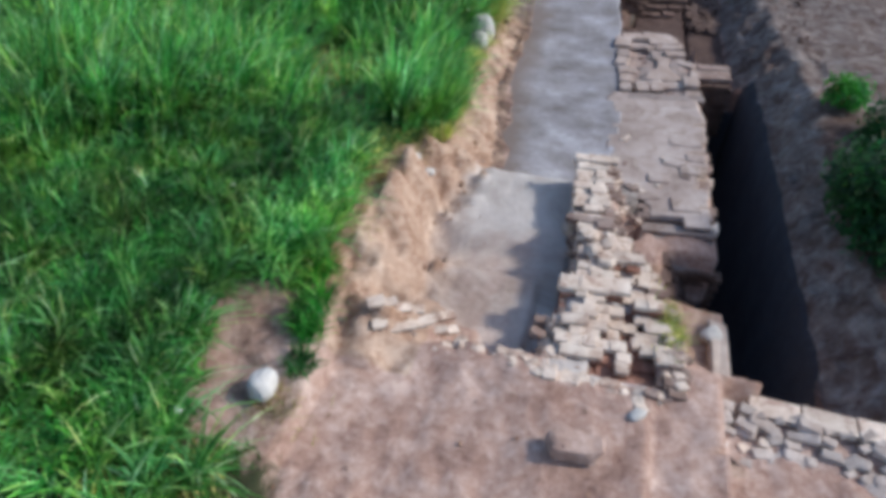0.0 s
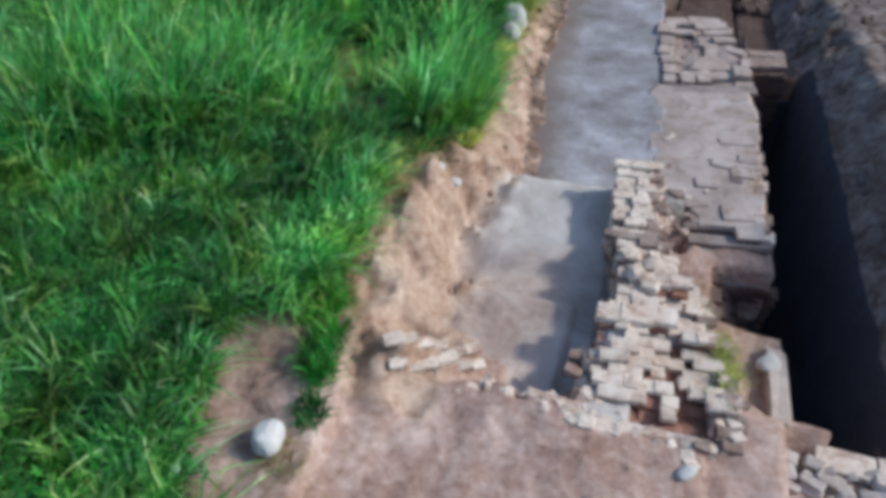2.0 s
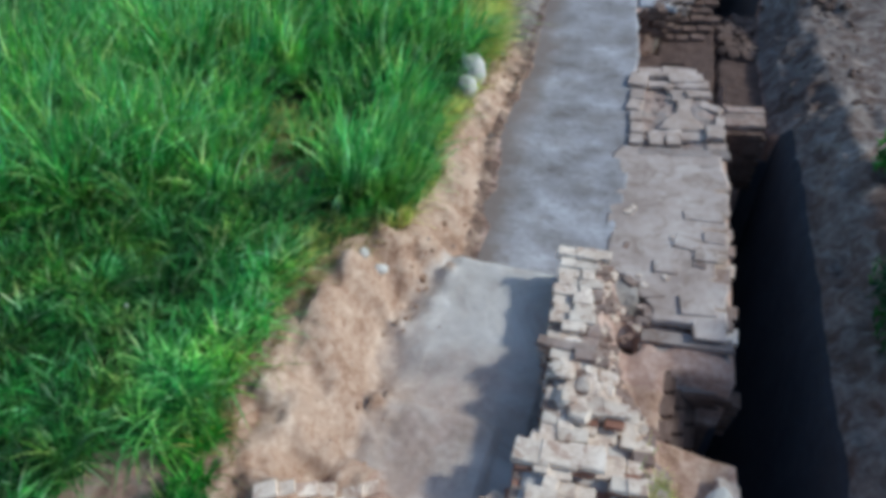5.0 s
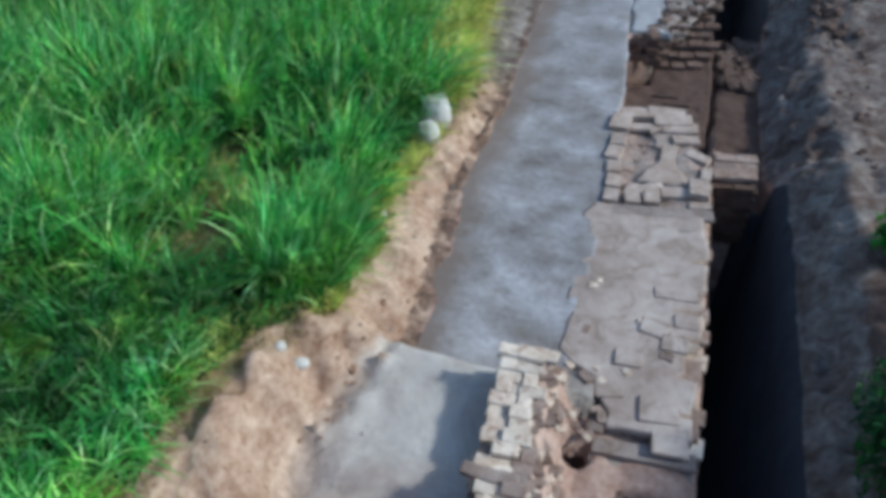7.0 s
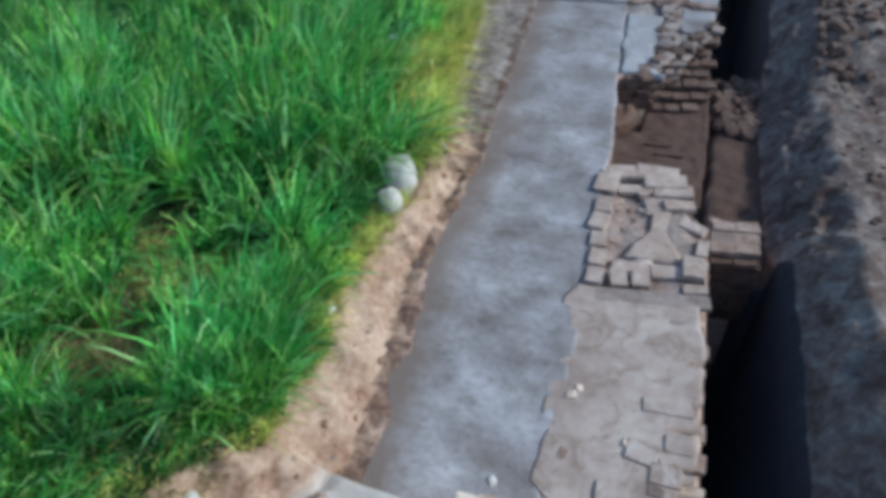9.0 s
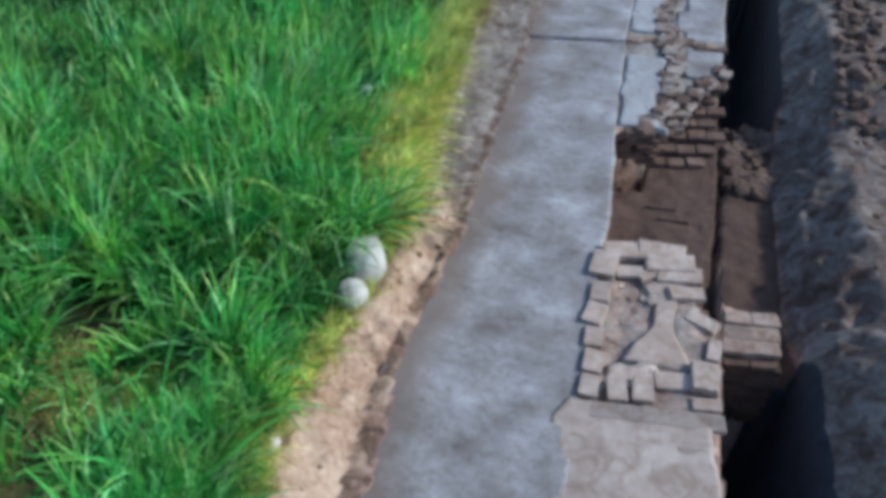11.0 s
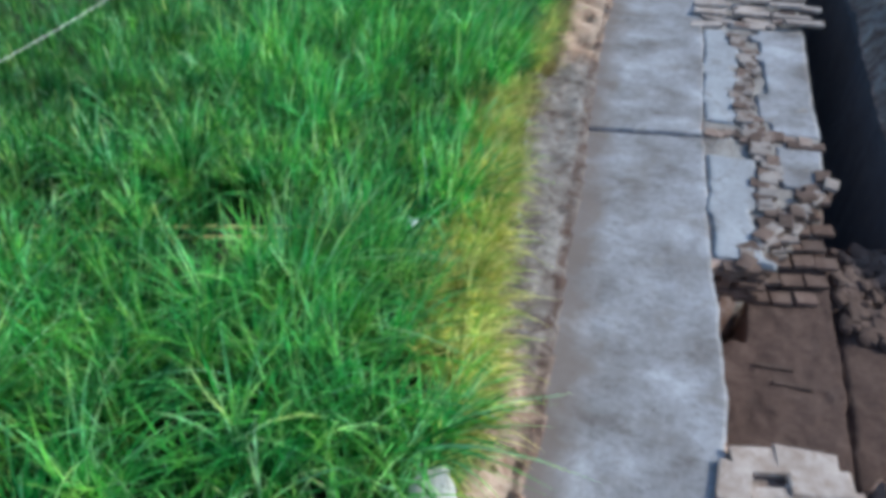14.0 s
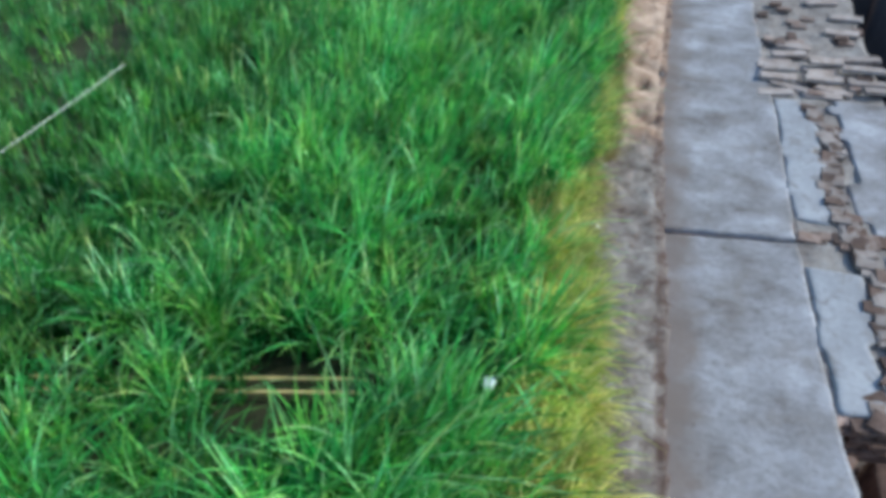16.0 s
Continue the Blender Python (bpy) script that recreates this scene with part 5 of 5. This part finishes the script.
# pebbles and crumbs of earth on the banks
pebbles = group_thing("pebbles", (-1.2, 10, 0.2), "scattered pebbles and earth crumbs on the bank", "pebbles", "stuff")
P_ST = [stone_mesh("pebble", 0.07, 0.06, 0.045, CLOD, 50 + i, level=1) for i in range(3)]
P_BR = [stone_mesh("pebble", 0.07, 0.06, 0.045, BRICK, 60 + i, level=1) for i in range(3)]
P_DARK = [stone_mesh("clod", 0.11, 0.08, 0.06, DARKBRICK, 70 + i, level=2) for i in range(3)]
P_PALE = [stone_mesh("clod", 0.09, 0.07, 0.05, BOULDER, 75 + i, level=2) for i in range(3)]
P_CLOD = [stone_mesh("clod", 0.10, 0.09, 0.07, CLOD, 80 + i, level=2) for i in range(3)]
for i in range(64):
    y = RB.uniform(5.6, 14.5)
    x = float(bank_top(y)) + (float(walk_left(y)) - float(bank_top(y))) * RB.random() if y > 8.9 else RB.uniform(-1.35, -0.8)
    lay(pebbles, P_CLOD, x, y, hz(x, y) + 0.01, RB.uniform(0, 180), 20, "clod", 0.2 + 0.9 * RB.random() ** 2)
for i in range(110):
    y = RB.uniform(5.4, 20.5)
    u = RB.random() ** 0.8
    x = float(bank_top(y)) + (float(walk_left(y)) - float(bank_top(y))) * u if y > 8.9 else RB.uniform(-1.5, -0.3)
    lay(pebbles, P_ST if i % 3 else P_BR, x, y, hz(x, y) + 0.01, RB.uniform(0, 180), 20, "pebble", 0.2 + 0.6 * RB.random() ** 2)
for i in range(44):
    x, y = RB.uniform(-1.3, 2.2), RB.uniform(3.6, 5.7)
    lay(pebbles, P_BR if i % 5 == 0 else P_ST, x, y, hz(x, y) + 0.01, RB.uniform(0, 180), 20, "pebble", 0.2 + 0.5 * RB.random() ** 2)

# clods and pale stones where the fringe meets the strip of grey earth
for i in range(70):
    y = RB.uniform(13.6, 21.5)
    x = float(grass_edge(y)) + 0.06 + abs(RB.gauss(0, 0.1))
    lay(pebbles, (P_DARK, P_DARK, P_ST, P_PALE)[i % 4], x, y, hz(x, y) + 0.012, RB.uniform(0, 180), 20, "clod", 0.35 + 0.9 * RB.random() ** 2)


# ---- single tussocks on the bank ----
for k, (x, y, n, l, w, mat_, lab) in enumerate((
        (-1.95, 12.05, 70, 0.75, 0.03, GRASS, "broad-bladed pale green tussock beside the boulders"),
        (-2.25, 11.75, 60, 0.7, 0.03, GRASS, "broad-bladed pale green tussock beside the boulders"),
        (-1.62, 9.15, 110, 1.0, 0.022, GRASS, "tall dense green tussock on the bank corner"),
        (-1.95, 9.0, 110, 1.05, 0.022, GRASS, "tall dense green tussock on the bank corner"),
        (-1.5, 9.75, 90, 0.9, 0.02, GRASS, "tall dense green tussock on the bank corner"),
        (-2.5, 7.5, 70, 0.5, 0.024, LOWGRASS, "low spreading green tussock on the near field"),
        (-2.9, 6.9, 70, 0.55, 0.024, LOWGRASS, "low spreading green tussock on the near field"),
        (-2.1, 6.6, 60, 0.42, 0.022, LOWGRASS, "low spreading green tussock on the near field"),
        (-2.35, 14.4, 80, 0.8, 0.022, GRASS, "upright green tussock behind the yellow fringe"),
        (-2.6, 16.4, 90, 0.95, 0.024, GRASS, "upright green tussock behind the yellow fringe"),
        (-1.72, 13.45, 80, 0.7, 0.018, DRYGRASS, "tall golden-green tussock at the bank rim"),
        (-1.86, 14.1, 80, 0.75, 0.018, DRYGRASS, "tall golden-green tussock at the bank rim"),
        (-2.05, 14.7, 70, 0.65, 0.018, DRYGRASS, "tall golden-green tussock at the bank rim"),
        (-1.9, 13.7, 70, 0.6, 0.016, DRYGRASS, "yellow-green tussock on the bank rim"),
        (-2.2, 15.2, 70, 0.6, 0.016, DRYGRASS, "yellow-green tussock on the bank rim"),
        (-2.55, 17.4, 80, 0.65, 0.016, DRYGRASS, "yellow-green tussock on the bank rim"),
        (-1.38, 5.05, 60, 0.34, 0.018, WEED, "small bright green weed tuft beside bare earth"),
        (-1.5, 5.15, 60, 0.36, 0.018, LOWGRASS, "low green grass tuft beside bare earth"),
        (-1.3, 4.7, 40, 0.24, 0.016, LOWGRASS, "low green grass tuft beside bare earth"),
        (-1.45, 5.35, 50, 0.4, 0.018, WEED, "small bright green weed tuft beside bare earth"),
        (-1.6, 5.75, 60, 0.4, 0.018, WEED, "small bright green weed tuft beside bare earth"))):
    r = np.random.RandomState(200 + k)
    a, q = r.uniform(0, 6.28, n * 2), 0.13 * np.sqrt(r.uniform(0, 1, n * 2))
    t = blades("grass_tussock", x + q * np.cos(a), y + q * np.sin(a), l * r.uniform(0.45, 1.1, n * 2), w * r.uniform(0.6, 1.2, n * 2), 0.6, mat_, lab, 300 + k, segs=5, droop=0.45)
    del t["kind"]
    tagged(t, lab, "grass tussock", "tussocks on the bank")
